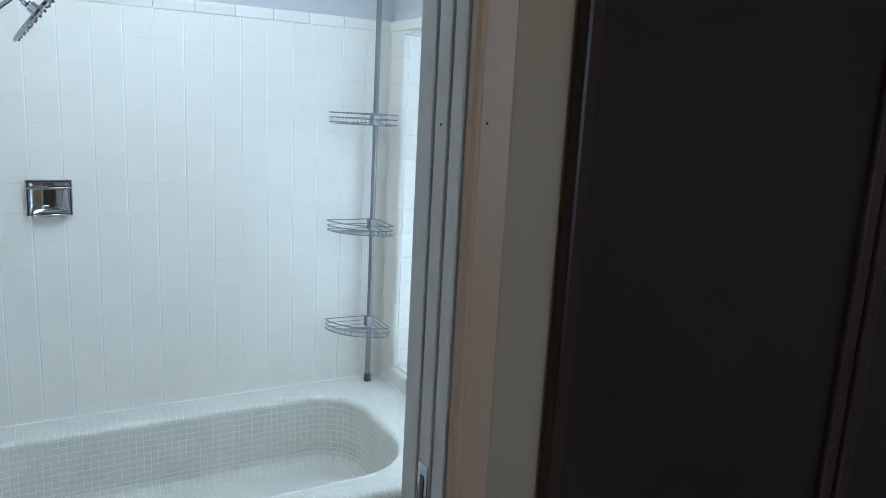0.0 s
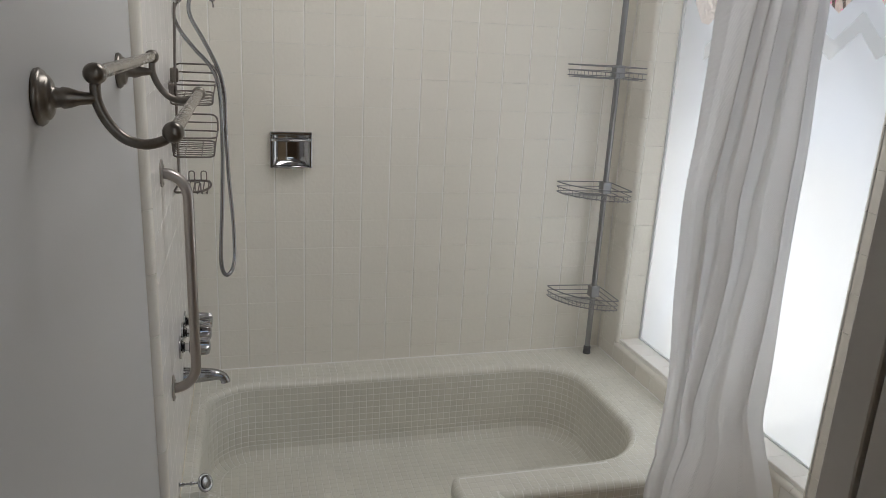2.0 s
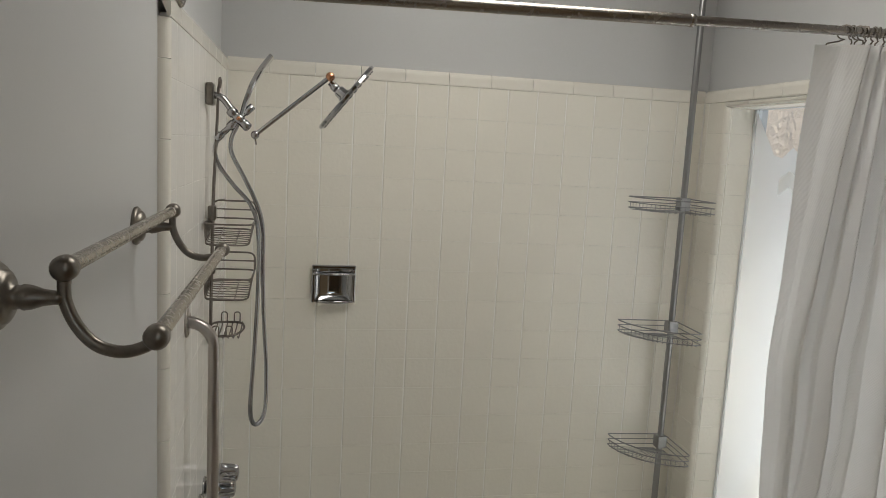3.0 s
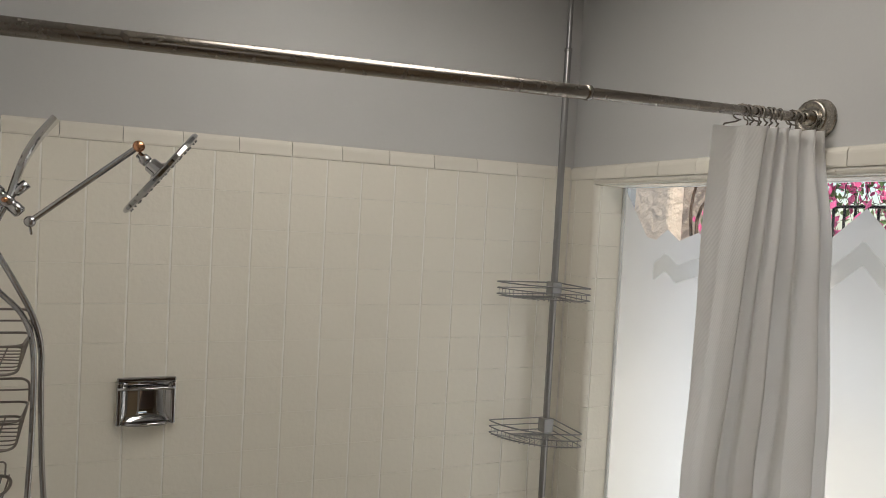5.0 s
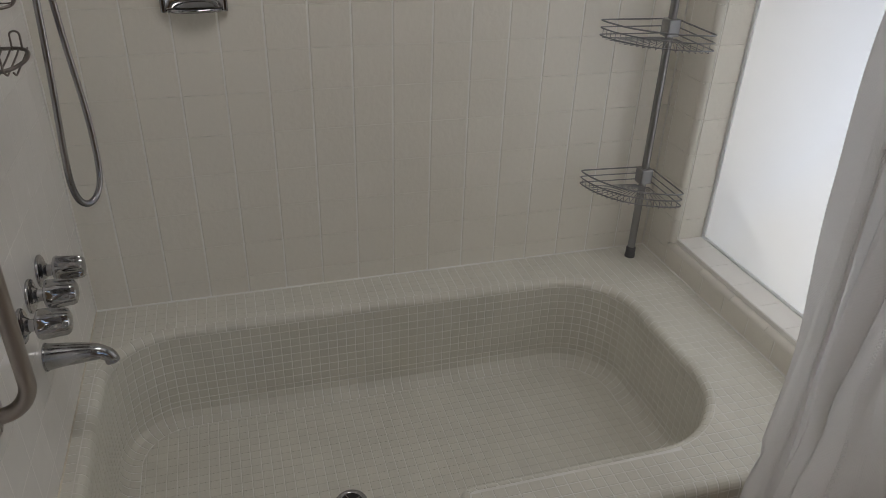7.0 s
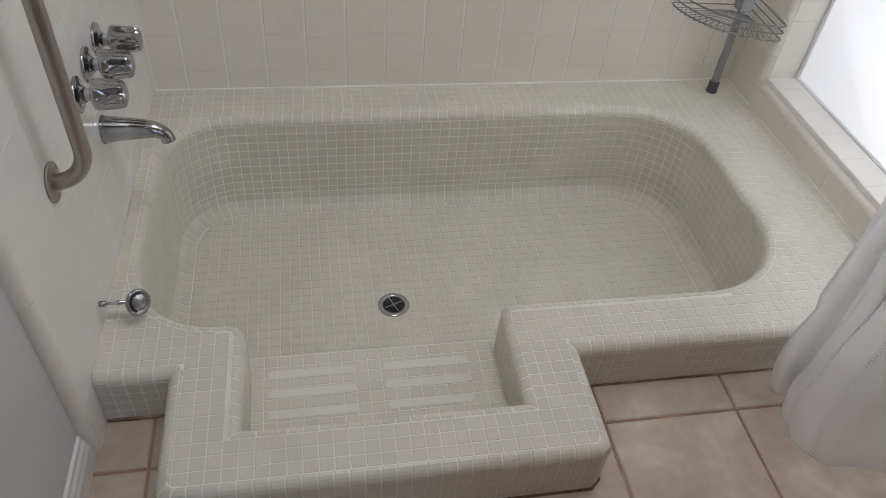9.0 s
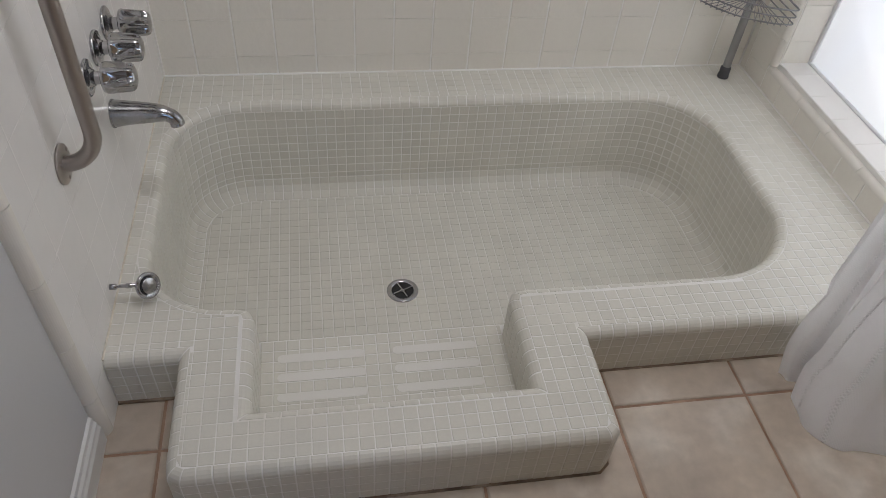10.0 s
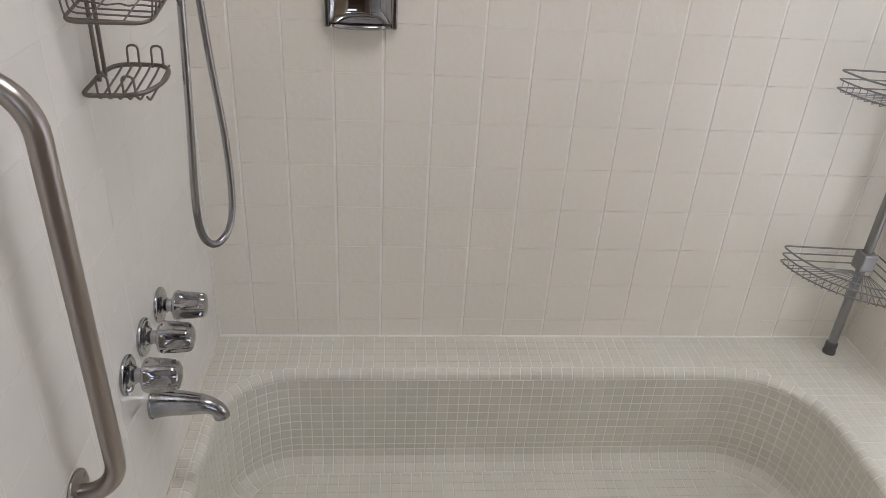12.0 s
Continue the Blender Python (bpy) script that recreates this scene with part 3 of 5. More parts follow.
# ---- sunken tub ----
class Line:
    """A line in plan, cut into even pieces between its sharp corners; every station has a point and the way to the open side."""

    def __init__(self, corners, closed, pitch, side):
        n = len(corners)
        runs, cur = [], []
        for i, (x, y, r) in enumerate(corners):
            c = Vector((x, y))
            ends = not closed and i in (0, n - 1)
            if r and not ends:
                a, b = Vector(corners[i - 1][:2]) - c, Vector(corners[(i + 1) % n][:2]) - c
                a.normalize(), b.normalize()
                half = a.angle(b) / 2
                d = r / math.tan(half)
                o = c + (a + b).normalized() * (r / math.sin(half))
                s, e = c + a * d - o, c + b * d - o
                turn = math.atan2(s.x * e.y - s.y * e.x, s.dot(e))
                for k in range(17):
                    t = turn * k / 16
                    cur.append(o + Vector((s.x * math.cos(t) - s.y * math.sin(t), s.x * math.sin(t) + s.y * math.cos(t))))
            else:
                cur.append(c)
                if len(cur) > 1:
                    runs.append(cur)
                cur = [c]
        if closed:
            if runs:
                runs[0] = cur + runs[0] if corners[0][2] else runs[0]
                if not corners[0][2]:
                    runs.append(cur + [Vector(corners[0][:2])])
            else:
                runs = [cur + [cur[0]]]
        self.pts, self.nor, self.cuts = [], [], set()
        for run in runs:
            acc = [0.0]
            for a, b in zip(run, run[1:]):
                acc.append(acc[-1] + (b - a).length)
            m = max(1, round(acc[-1] / pitch))
            first = len(self.pts)
            for k in range(m + 1):
                s, j = acc[-1] * k / m, 0
                while j < len(acc) - 2 and acc[j + 1] < s:
                    j += 1
                f = (s - acc[j]) / max(1e-9, acc[j + 1] - acc[j])
                self.pts.append(run[j].lerp(run[j + 1], f))
                d = (run[j + 1] - run[j])
                if 0 < k < m and f < 1e-4 and j:
                    d = run[j + 1] - run[j - 1]
                self.nor.append(Vector((-d.y, d.x)).normalized() * side)
            self.cuts.add(len(self.pts) - 1)
        # smooth the ways inside a run, mitre them at sharp corners
        total = len(self.pts)
        smooth = [v.copy() for v in self.nor]
        for i in range(total):
            prev = i - 1 if (i - 1) not in self.cuts and i else None
            nxt = i + 1 if i not in self.cuts and i + 1 < total else None
            acc2 = self.nor[i].copy()
            if prev is not None:
                acc2 += self.nor[prev]
            if nxt is not None:
                acc2 += self.nor[nxt]
            if prev is not None and nxt is not None:
                smooth[i] = acc2.normalized()
        self.nor = smooth
        self.mid = [((self.pts[i] + self.pts[i + 1]) / 2, (self.nor[i] + self.nor[i + 1]).normalized()) for i in range(total - 1) if i not in self.cuts]
        starts = [0] + sorted(c + 1 for c in self.cuts if c + 1 < total)
        for st in starts:
            before = None
            if st:
                before = st - 1
            elif closed:
                before = total - 1
            if before is not None and (self.pts[before] - self.pts[st]).length < 1e-6:
                a, b = self.nor[before], self.nor[st]
                m2 = (a + b)
                m2 = m2 / max(0.2, m2.dot(a)) if m2.length > 1e-6 else a
                self.nor[before], self.nor[st] = m2.copy(), m2.copy()

    def spans(self):
        return [i for i in range(len(self.pts) - 1) if i not in self.cuts]

    def at(self, i, f):
        return self.pts[i].lerp(self.pts[i + 1], f), self.nor[i].lerp(self.nor[i + 1], f)


class Pieces:
    """Collects many small raised pieces into one mesh."""

    def __init__(self):
        self.v, self.f = [], []

    def patch(self, grid):
        base, rows, cols = len(self.v), len(grid), len(grid[0])
        for r in grid:
            self.v.extend(r)
        for i in range(rows - 1):
            for j in range(cols - 1):
                a = base + i * cols + j
                self.f.append((a, a + 1, a + cols + 1, a + cols))

    def polygon(self, low, high):
        b, n = len(self.v), len(low)
        self.v.extend(low + high)
        for k in range(n):
            self.f.append((b + k, b + (k + 1) % n, b + n + (k + 1) % n, b + n + k))
        self.f.append(tuple(range(b + n, b + 2 * n)))

    def link(self, name, mat, parent, kind="", label="", smooth=False):
        me = bpy.data.meshes.new(name)
        me.from_pydata([tuple(p) for p in self.v], [], self.f)
        bm = bmesh.new()
        bm.from_mesh(me)
        bmesh.ops.recalc_face_normals(bm, faces=bm.faces[:])
        bm.to_mesh(me)
        bm.free()
        me.materials.append(mat)
        if smooth:
            me.polygons.foreach_set("use_smooth", [True] * len(me.polygons))
        ob = new(name, me)
        ob.parent = parent
        return tagged(ob, label, kind=kind)


M = 0.0271                       # mosaic pitch
RB = 0.022                       # roll of the rounded edge
FLOOR_Z, COVE = -0.172, 0.045
HX0, HX1, HY0, HY1 = 0.048, 1.515, -0.155, -0.867
SX0, SX1, SY = 0.272, 0.795, -1.115
STEP_Z = 0.005
basin = Line([(HX0, HY0, 0.17), (HX1, HY0, 0.20), (HX1, HY1, 0.23), (HX0, HY1, 0.17)], True, M, -1)
rim = Line([(HX0, HY0, 0.17), (HX1, HY0, 0.20), (HX1, HY1, 0.23), (SX1, HY1, 0.032), (SX1, SY, 0), (SX0, SY, 0), (SX0, HY1, 0.032), (HX0, HY1, 0.17)], True, M, -1)
outer = Line([(W, -1.008, 0), (0.937, -1.008, 0), (0.937, -1.240, 0.027), (0.135, -1.240, 0.027), (0.135, -0.985, 0), (0.0, -0.985, 0)], False, M, 1)


def roll(t):
    """The rounded edge: t from 0 (deck) to 1 (upright)."""
    a = t * math.pi / 2
    return -RB + RB * math.sin(a), RIM - RB + RB * math.cos(a), math.sin(a), math.cos(a)


def upright(z):
    return 0.0, z, 1.0, 0.0


def cove(t):
    a = t * math.pi / 2
    return COVE * (1 - math.cos(a)), FLOOR_Z + COVE * (1 - math.sin(a)), math.cos(a), math.sin(a)


def spot(line, i, f, section, lift):
    p, n = line.at(i, f)
    off, z, ln, lz = section
    q = p + n * (off + lift * ln)
    return Vector((q.x, q.y, z + lift * lz))


def sweep_piece(out, line, i, sections, lift=0.0007, gap=0.042):
    cols = ((gap, 0.0), (gap + 0.035, lift), (1 - gap - 0.035, lift), (1 - gap, 0.0))
    grid = []
    last = len(sections) - 1
    for k, s in enumerate(sections):
        if k == 0 or k == last:
            grid.append([spot(line, i, f, s, 0.0) for f, _ in cols])
            nb = sections[1] if k == 0 else sections[last - 1]
            mid = tuple(a * 0.96 + b * 0.04 for a, b in zip(s, nb))
            row = [spot(line, i, f, mid, l) for f, l in cols]
            if k == 0:
                grid.append(row)
            else:
                grid.insert(len(grid) - 1, row)
        else:
            grid.append([spot(line, i, f, s, l) for f, l in cols])
    out.patch(grid)


def sweep_skin(out, line, i, sections):
    out.patch([[spot(line, i, f, s, 0.0) for f in (0.0, 1.0)] for s in sections])


def between(a, b, cut, fn):
    g = 0.0012
    return [fn(a - g), fn((a + b) / 2), fn(b + g)] if cut else [fn(a), fn(b)]


tub = thing("sunken_bathtub", "sunken built-in bathtub lined with small ivory mosaic tiles", "bathtub", (0.8, -0.5, -0.24))
tub.location = (0, 0, 0)
skin, edging, lining = Pieces(), Pieces(), Pieces()
wall_rows = [RIM - RB - k * M for k in range(9)]
wall_rows = [z for z in wall_rows if z > FLOOR_Z + COVE + 0.008] + [FLOOR_Z + COVE]
rolls = [roll(k / 5) for k in range(6)]
rolls_cut = [roll(0.03)] + [roll(k / 5) for k in (1, 2, 3, 4)] + [roll(0.97)]
coves = [cove(k / 4) for k in range(5)]
mouth = lambda p: SX0 - 0.034 < p.x < SX1 + 0.034 and p.y < HY1 + 0.01
for i in basin.spans():
    p = basin.at(i, 0.5)[0]
    tops = wall_rows
    if mouth(p):
        tops = [STEP_Z - 0.002, -0.024, -0.056, -0.083, -0.110, FLOOR_Z + COVE]
    for a, b in zip(tops, tops[1:]):
        if a - b > 0.006:
            sweep_piece(lining, basin, i, between(a, b, True, upright))
    sweep_piece(lining, basin, i, [cove(0.02), cove(0.3), cove(0.6), cove(0.98)], 0.0008)
    sweep_skin(skin, basin, i, [upright(tops[0]), upright(FLOOR_Z + COVE)] + coves[1:])
for i in rim.spans():
    sweep_piece(edging, rim, i, rolls_cut)
    sweep_skin(skin, rim, i, rolls)
    p = rim.at(i, 0.5)[0]
    if p.y < HY1 - 0.004:
        for a, b in zip((0.108, 0.081, 0.054, 0.027), (0.081, 0.054, 0.027, 0.0)):
            sweep_piece(lining, rim, i, between(a, b, True, upright))
        sweep_skin(skin, rim, i, [upright(0.108), upright(0.0)])
    elif p.y < HY1 + 0.02 and SX0 - 0.04 < p.x < SX1 + 0.04:
        sweep_skin(skin, rim, i, [upright(0.108), upright(0.0)])
        for a, b in zip((0.108, 0.081, 0.054, 0.027), (0.081, 0.054, 0.027, 0.0)):
            sweep_piece(lining, rim, i, between(a, b, True, upright))
outer_rows = [0.108, 0.081, 0.054, 0.027, 0.001]
for i in outer.spans():
    sweep_piece(edging, outer, i, rolls_cut)
    sweep_skin(skin, outer, i, rolls + [upright(-0.005)])
    for a, b in zip(outer_rows, outer_rows[1:]):
        sweep_piece(lining, outer, i, between(a, b, True, upright))


def clip(poly, point, way):
    """The part of a polygon on the side that the way points to."""
    out = []
    for a, b in zip(poly, poly[1:] + poly[:1]):
        da, db = (a - point).dot(way), (b - point).dot(way)
        if da >= 0:
            out.append(a)
        if (da >= 0) != (db >= 0):
            out.append(a.lerp(b, da / (da - db)))
    return out


def area(poly):
    return abs(sum(a.x * b.y - a.y * b.x for a, b in zip(poly, poly[1:] + poly[:1]))) / 2


def lay(out, x0, y0, x1, y1, z, lines, jitter=0.0, keep=None, lift=0.0007, cross=1.0):
    """Mosaic laid flat on a grid, cut along the lines given as (line, distance, which side stays)."""
    nx, ny = math.ceil((x1 - x0) / M - 1e-6), math.ceil((y1 - y0) / M - 1e-6)
    whole = []
    for a in range(nx):
        for b in range(ny):
            sx = random.uniform(-jitter, jitter)
            cx0, cy0 = x0 + a * M, y1 - (b + 1) * M
            poly = [Vector((cx0 + sx, max(cy0, y0))), Vector((min(cx0 + M, x1) + sx, max(cy0, y0))), Vector((min(cx0 + M, x1) + sx, cy0 + M)), Vector((cx0 + sx, cy0 + M))]
            c = Vector((cx0 + M / 2, cy0 + M / 2))
            cut = False
            for line, dist, sign in lines:
                for at, n in [min(line.mid, key=lambda k: (k[0] - c).length_squared)]:
                    q = at + n * dist
                    if abs((c - q).dot(n)) < M * 1.2:
                        before = area(poly) if len(poly) > 2 else 0
                        poly = clip(poly, q, n * sign)
                        cut = cut or (len(poly) < 3 or area(poly) < before - 1e-7)
                    elif (c - q).dot(n) * sign < 0:
                        poly = []
                    if len(poly) < 3:
                        break
                if len(poly) < 3:
                    break
            if len(poly) < 3 or area(poly) < M * M * 0.08 or (keep and not keep(c)):
                continue
            if not cut and area(poly) > M * M * 0.98 and not jitter:
                whole.append(c)
                continue
            mid = sum(poly, Vector((0, 0))) / len(poly)

            def shrink(d):
                res = []
                for q in poly:
                    w = q - mid
                    k = d / max(0.004, w.length * 0.7)
                    res.append(mid + Vector((w.x * max(0.1, 1 - k), w.y * max(0.1, 1 - k * cross))))
                return res
            out.polygon([(q.x, q.y, z) for q in shrink(0.0009)], [(q.x, q.y, z + lift) for q in shrink(0.0018)])
    return whole


deck, basin_floor, step_floor = Pieces(), Pieces(), Pieces()
inside_deck = lambda c: (c.y > -1.008 + RB - M * 0.5) or (0.135 + RB - M * 0.5 < c.x < 0.937 - RB + M * 0.5) or (c.x < 0.15 and c.y > -0.985 + RB - M * 0.5)


def deck_side(c):
    # inside the basin or the step there is no deck
    if SX0 - RB < c.x < SX1 + RB and SY - RB < c.y < -0.6:
        return False
    if HX0 + 0.17 < c.x < HX1 - 0.2 and HY1 - RB < c.y < HY0 + RB:
        return False
    if HX0 < c.x < HX1 and HY1 + 0.2 < c.y < HY0 - 0.2:
        return False
    return True


whole = lay(deck, 0.0, -1.24 + RB, W, 0.0, RIM, [(rim, -RB, -1), (outer, -RB, -1)],
            keep=lambda c: deck_side(c) and inside_deck(c))
lay(basin_floor, HX0, HY1, HX1, HY0, FLOOR_Z, [(basin, COVE, 1)], jitter=0.0002, cross=0.25)
for c in lay(step_floor, SX0, SY, SX1, HY1, STEP_Z, []):
    a = M / 2
    step_floor.polygon([(c.x + sx * (a - 0.0009), c.y + sy * (a - 0.0009), STEP_Z) for sx, sy in ((-1, -1), (1, -1), (1, 1), (-1, 1))],
                       [(c.x + sx * (a - 0.0018), c.y + sy * (a - 0.0018), STEP_Z + 0.0007) for sx, sy in ((-1, -1), (1, -1), (1, 1), (-1, 1))])
far_whole = [c for c in whole if not (c.x < 0.97 and c.y < -0.86)]
near_whole = [c for c in whole if c.x < 0.97 and c.y < -0.86]
for c in far_whole + near_whole[300:]:
    a = M / 2
    k = 0.3 if c.y > -0.18 else 1.0  # tighter cross joints along the back ledge
    deck.polygon([(c.x + sx * (a - 0.0009), c.y + sy * (a - 0.0009 * k), RIM) for sx, sy in ((-1, -1), (1, -1), (1, 1), (-1, 1))],
                 [(c.x + sx * (a - 0.0018), c.y + sy * (a - 0.0018 * k), RIM + 0.0007) for sx, sy in ((-1, -1), (1, -1), (1, 1), (-1, 1))])

# grout bed of the deck, basin floor and step
flat = bmesh.new()


def sheet(loop, holes, z):
    bm = bmesh.new()
    for ring in [loop] + holes:
        vs = [bm.verts.new((p.x, p.y, z)) for p in ring]
        for a, b in zip(vs, vs[1:] + vs[:1]):
            bm.edges.new((a, b))
    bmesh.ops.triangle_fill(bm, use_beauty=True, edges=bm.edges[:])
    me = bpy.data.meshes.new("sheet")
    bm.to_mesh(me)
    bm.free()
    flat.from_mesh(me)
    bpy.data.meshes.remove(me)


def dedupe(pts):
    out = []
    for p in pts:
        if not out or (p - out[-1]).length > 1e-5:
            out.append(p)
    if (out[0] - out[-1]).length < 1e-5:
        out.pop()
    return out


edge_line = dedupe([p - n * RB for p, n in zip(outer.pts, outer.nor)])
sheet(edge_line + [Vector((0.0, 0.0)), Vector((W, 0.0))], [dedupe([p - n * RB for p, n in zip(rim.pts, rim.nor)])], RIM)
deck_bed, flat = flat, bmesh.new()
sheet(dedupe([p + n * COVE for p, n in zip(basin.pts, basin.nor)]), [], FLOOR_Z)
low_bed, flat = flat, deck_bed
for q in [((SX1, HY1 - 0.034), (SX1 + 0.036, HY1 - 0.034), (SX1 + 0.036, HY1), (SX1, HY1)), ((SX0 - 0.036, HY1 - 0.034), (SX0, HY1 - 0.034), (SX0, HY1), (SX0 - 0.036, HY1)),
          ((SX0 - 0.001, SY - 0.001), (SX1 + 0.001, SY - 0.001), (SX1 + 0.001, HY1 + 0.001), (SX0 - 0.001, HY1 + 0.001))]:
    flat.faces.new([flat.verts.new((x, y, STEP_Z)) for x, y in q])  # step floor and the pockets behind its rounded ends
part("grout_bed", flat, DECK_GROUT, tub)
part("floor_grout", low_bed, BASIN_GROUT, tub)
skin.link("grout_skin", MOSAIC_GROUT, tub, smooth=True)
edging.link("rounded_edge_tiles", MOSAIC, tub, "stuff")
lining.link("mosaic_lining", MOSAIC, tub, "stuff")
basin_floor.link("mosaic_floor", MOSAIC, tub, "stuff")
step_floor.link("step_mosaic", MOSAIC, tub, "stuff")
deck.link("deck_mosaic", MOSAIC, tub, "stuff")


# ---- tub fittings ----
def drain():
    t = thing("tub_drain", "round chrome drain with a dark cross grate", "drain")
    o = (0.612, -0.588, FLOOR_Z + 0.0005)
    part("flange", lathe([(0.0285, 0.0005), (0.030, 0.0030), (0.038, 0.0032), (0.042, 0.001), (0.042, -0.004), (0.0285, -0.004)], o, (0, 0, 1), 32), CHROME, t, smooth=True)
    part("well", lathe([(0, 0.0010), (0.028, 0.0010), (0.0288, 0.0016)], o, (0, 0, 1), 24), BLACK, t)
    g = bmesh.new()
    for a in range(4):
        w = Vector((math.cos(a * math.pi / 2 + 0.4), math.sin(a * math.pi / 2 + 0.4), 0))
        tube([Vector(o) + Vector((0, 0, 0.002)), Vector(o) + w * 0.027 + Vector((0, 0, 0.002))], 0.0022, 8, bm=g)
    lathe([(0, 0.005), (0.005, 0.004), (0.006, 0.001)], o, (0, 0, 1), 16, g)
    part("grate", g, CHROME, t, smooth=True)


def overflow_knob():
    t = thing("overflow_knob", "small chrome disc knob on a thin stem beside the tub", "knob")
    part("stem", lathe([(0.006, 0), (0.006, 0.012), (0.0035, 0.014), (0.0035, 0.03), (0.0055, 0.031), (0.0055, 0.04), (0.004, 0.042), (0.004, 0.066)], (0.0, -0.834, 0.172), (1, 0.02, 0), 14), CHROME, t, smooth=True)
    face = Vector((0.74, -0.52, 0.42)).normalized()
    o = Vector((0.072, -0.836, 0.172))
    part("disc", lathe([(0, -0.006), (0.020, -0.005), (0.0265, -0.003), (0.0275, 0.0), (0.0265, 0.003), (0.023, 0.0042), (0.020, 0.0030), (0.010, 0.0028), (0, 0.0028)], o, face, 36), CHROME, t, smooth=True)
    across = face.cross(Vector((0, 0, 1))).normalized()
    rise = across.cross(face)
    part("face_plate", lathe([(0.0165, 0.0028), (0.0165, 0.0046), (0.0150, 0.0054), (0, 0.0056)], o, face, 32), WORN_CHROME, t, smooth=True)
    arc = lambda a: o + face * 0.0040 + (across * math.cos(a) + rise * math.sin(a)) * 0.0185
    part("slot", tube([arc(radians(a)) for a in range(-40, 150, 10)], 0.0012, 6), BLACK, t)
    for a in range(205, 330, 14):
        c = o + face * 0.0042 + (across * math.cos(radians(a)) + rise * math.sin(radians(a))) * 0.0205
        way = (c - o - face * 0.0042).normalized()
        part("lettering", tube([c - way * 0.0016, c + way * 0.0016], 0.0006, 5), PLASTIC, t)


def spout():
    t = thing("tub_spout", "chrome tub spout with a turned-down nose", "spout")
    c = spline([(0.0, -0.517, 0.3595), (0.03, -0.518, 0.3610), (0.07, -0.522, 0.3625), (0.100, -0.525, 0.3620), (0.117, -0.527, 0.3560), (0.1255, -0.528, 0.346), (0.1275, -0.529, 0.336)], 8)
    part("body", tube(c, lambda u: 0.0295 - 0.0235 * u if u < 0.6 else 0.0154 - 0.004 * (u - 0.6) + (0.0012 if u > 0.93 else 0), 24), WORN_CHROME, t, smooth=True)
    part("base_ring", lathe([(0.0, 0.0), (0.0302, 0.0), (0.0306, 0.002), (0.0298, 0.004)], (0, -0.517, 0.3595), (1, 0, 0), 28), WORN_CHROME, t, smooth=True)


def tap(y, z):
    t = thing("tap_handle", "fluted chrome tap handle on a round wall plate", "tap", group="tap handles beside the spout")
    t.location = (0, y, z)
    part("wall_plate", lathe([(0, 0), (0.035, 0.0), (0.0355, 0.0015), (0.0350, 0.0045), (0.0325, 0.0065), (0.030, 0.0060), (0.022, 0.0075), (0.0165, 0.0105), (0.0148, 0.016), (0.0, 0.016)], (0, 0, 0), (1, 0, 0), 30), CHROME, t, smooth=True)
    part("stem", lathe([(0.013, 0.012), (0.012, 0.03), (0.014, 0.034)], (0, 0, 0), (1, 0, 0), 20), CHROME, t, smooth=True)
    bm = bmesh.new()
    prof = [(0.012, 0.029), (0.0240, 0.0295), (0.0280, 0.0315), (0.0297, 0.036), (0.0296, 0.042), (0.0292, 0.050), (0.0286, 0.058), (0.0279, 0.066), (0.0271, 0.074), (0.0266, 0.0795), (0.0258, 0.082), (0.0225, 0.0865), (0.0185, 0.0885), (0.010, 0.0900)]
    around = 96
    rings = []
    for r, h in prof:
        scoop = math.sqrt(max(0.0, 1 - ((h - 0.066) / 0.028) ** 2)) if h < 0.066 else 1.0 if h < 0.083 else 0.7 if h < 0.087 else 0.4 if h < 0.089 else 0.0
        ring = []
        for k in range(around):
            a = 2 * math.pi * k / around
            cut = 1 - 0.24 * scoop * max(0.0, 1 - (((a / math.pi * 3 % 1) * 2 - 1) / 0.84) ** 2)
            ring.append(bm.verts.new((h, r * cut * math.cos(a), r * cut * math.sin(a))))
        rings.append(ring)
    for a, b in zip(rings, rings[1:]):
        for k in range(around):
            bm.faces.new((a[k], a[(k + 1) % around], b[(k + 1) % around], b[k]))
    tip = bm.verts.new((0.0915, 0, 0))
    for k in range(around):
        bm.faces.new((rings[-1][k], rings[-1][(k + 1) % around], tip))
    part("handle", bm, CHROME, t, smooth=True).data.set_sharp_from_angle(angle=radians(22))
    return t


drain()
overflow_knob()
spout()
first_tap = tap(-0.603, 0.497)
copy_thing(first_tap, pose(0, -0.505, 0.503, 7))
copy_thing(first_tap, pose(0, -0.400, 0.500, 27))


def grab_bar():
    t = thing("grab_bar", "upright brushed steel grab bar on the tiled wall", "grab bar")
    y = -0.837
    bend = [(math.sin(k / 10 * math.pi / 2), 1 - math.cos(k / 10 * math.pi / 2)) for k in range(11)]
    line = [(0.0, y, 0.478)] + [(0.004 + 0.058 * a, y, 0.478 + 0.064 * b) for a, b in bend] + [(0.004 + 0.058 * a, y, 1.073 - 0.064 * b) for a, b in bend[::-1]] + [(0.0, y, 1.073)]
    part("bar", tube(line, 0.0138, 18), STEEL, t, smooth=True)
    for z in (0.478, 1.073):
        f = part("flange", lathe([(0, 0), (0.035, 0), (0.035, 0.003), (0.033, 0.0045), (0.016, 0.0048), (0.0, 0.0048)], (0, y, z), (1, 0, 0), 30), STEEL, t, smooth=True)
        for a in (0.5, 2.6, 4.7):
            part("screw", lathe([(0, 0.0022), (0.003, 0.0016), (0.0042, 0)], (0.0046, y + 0.027 * math.cos(a), z + 0.027 * math.sin(a)), (1, 0, 0), 10), STEEL, f)


grab_bar()


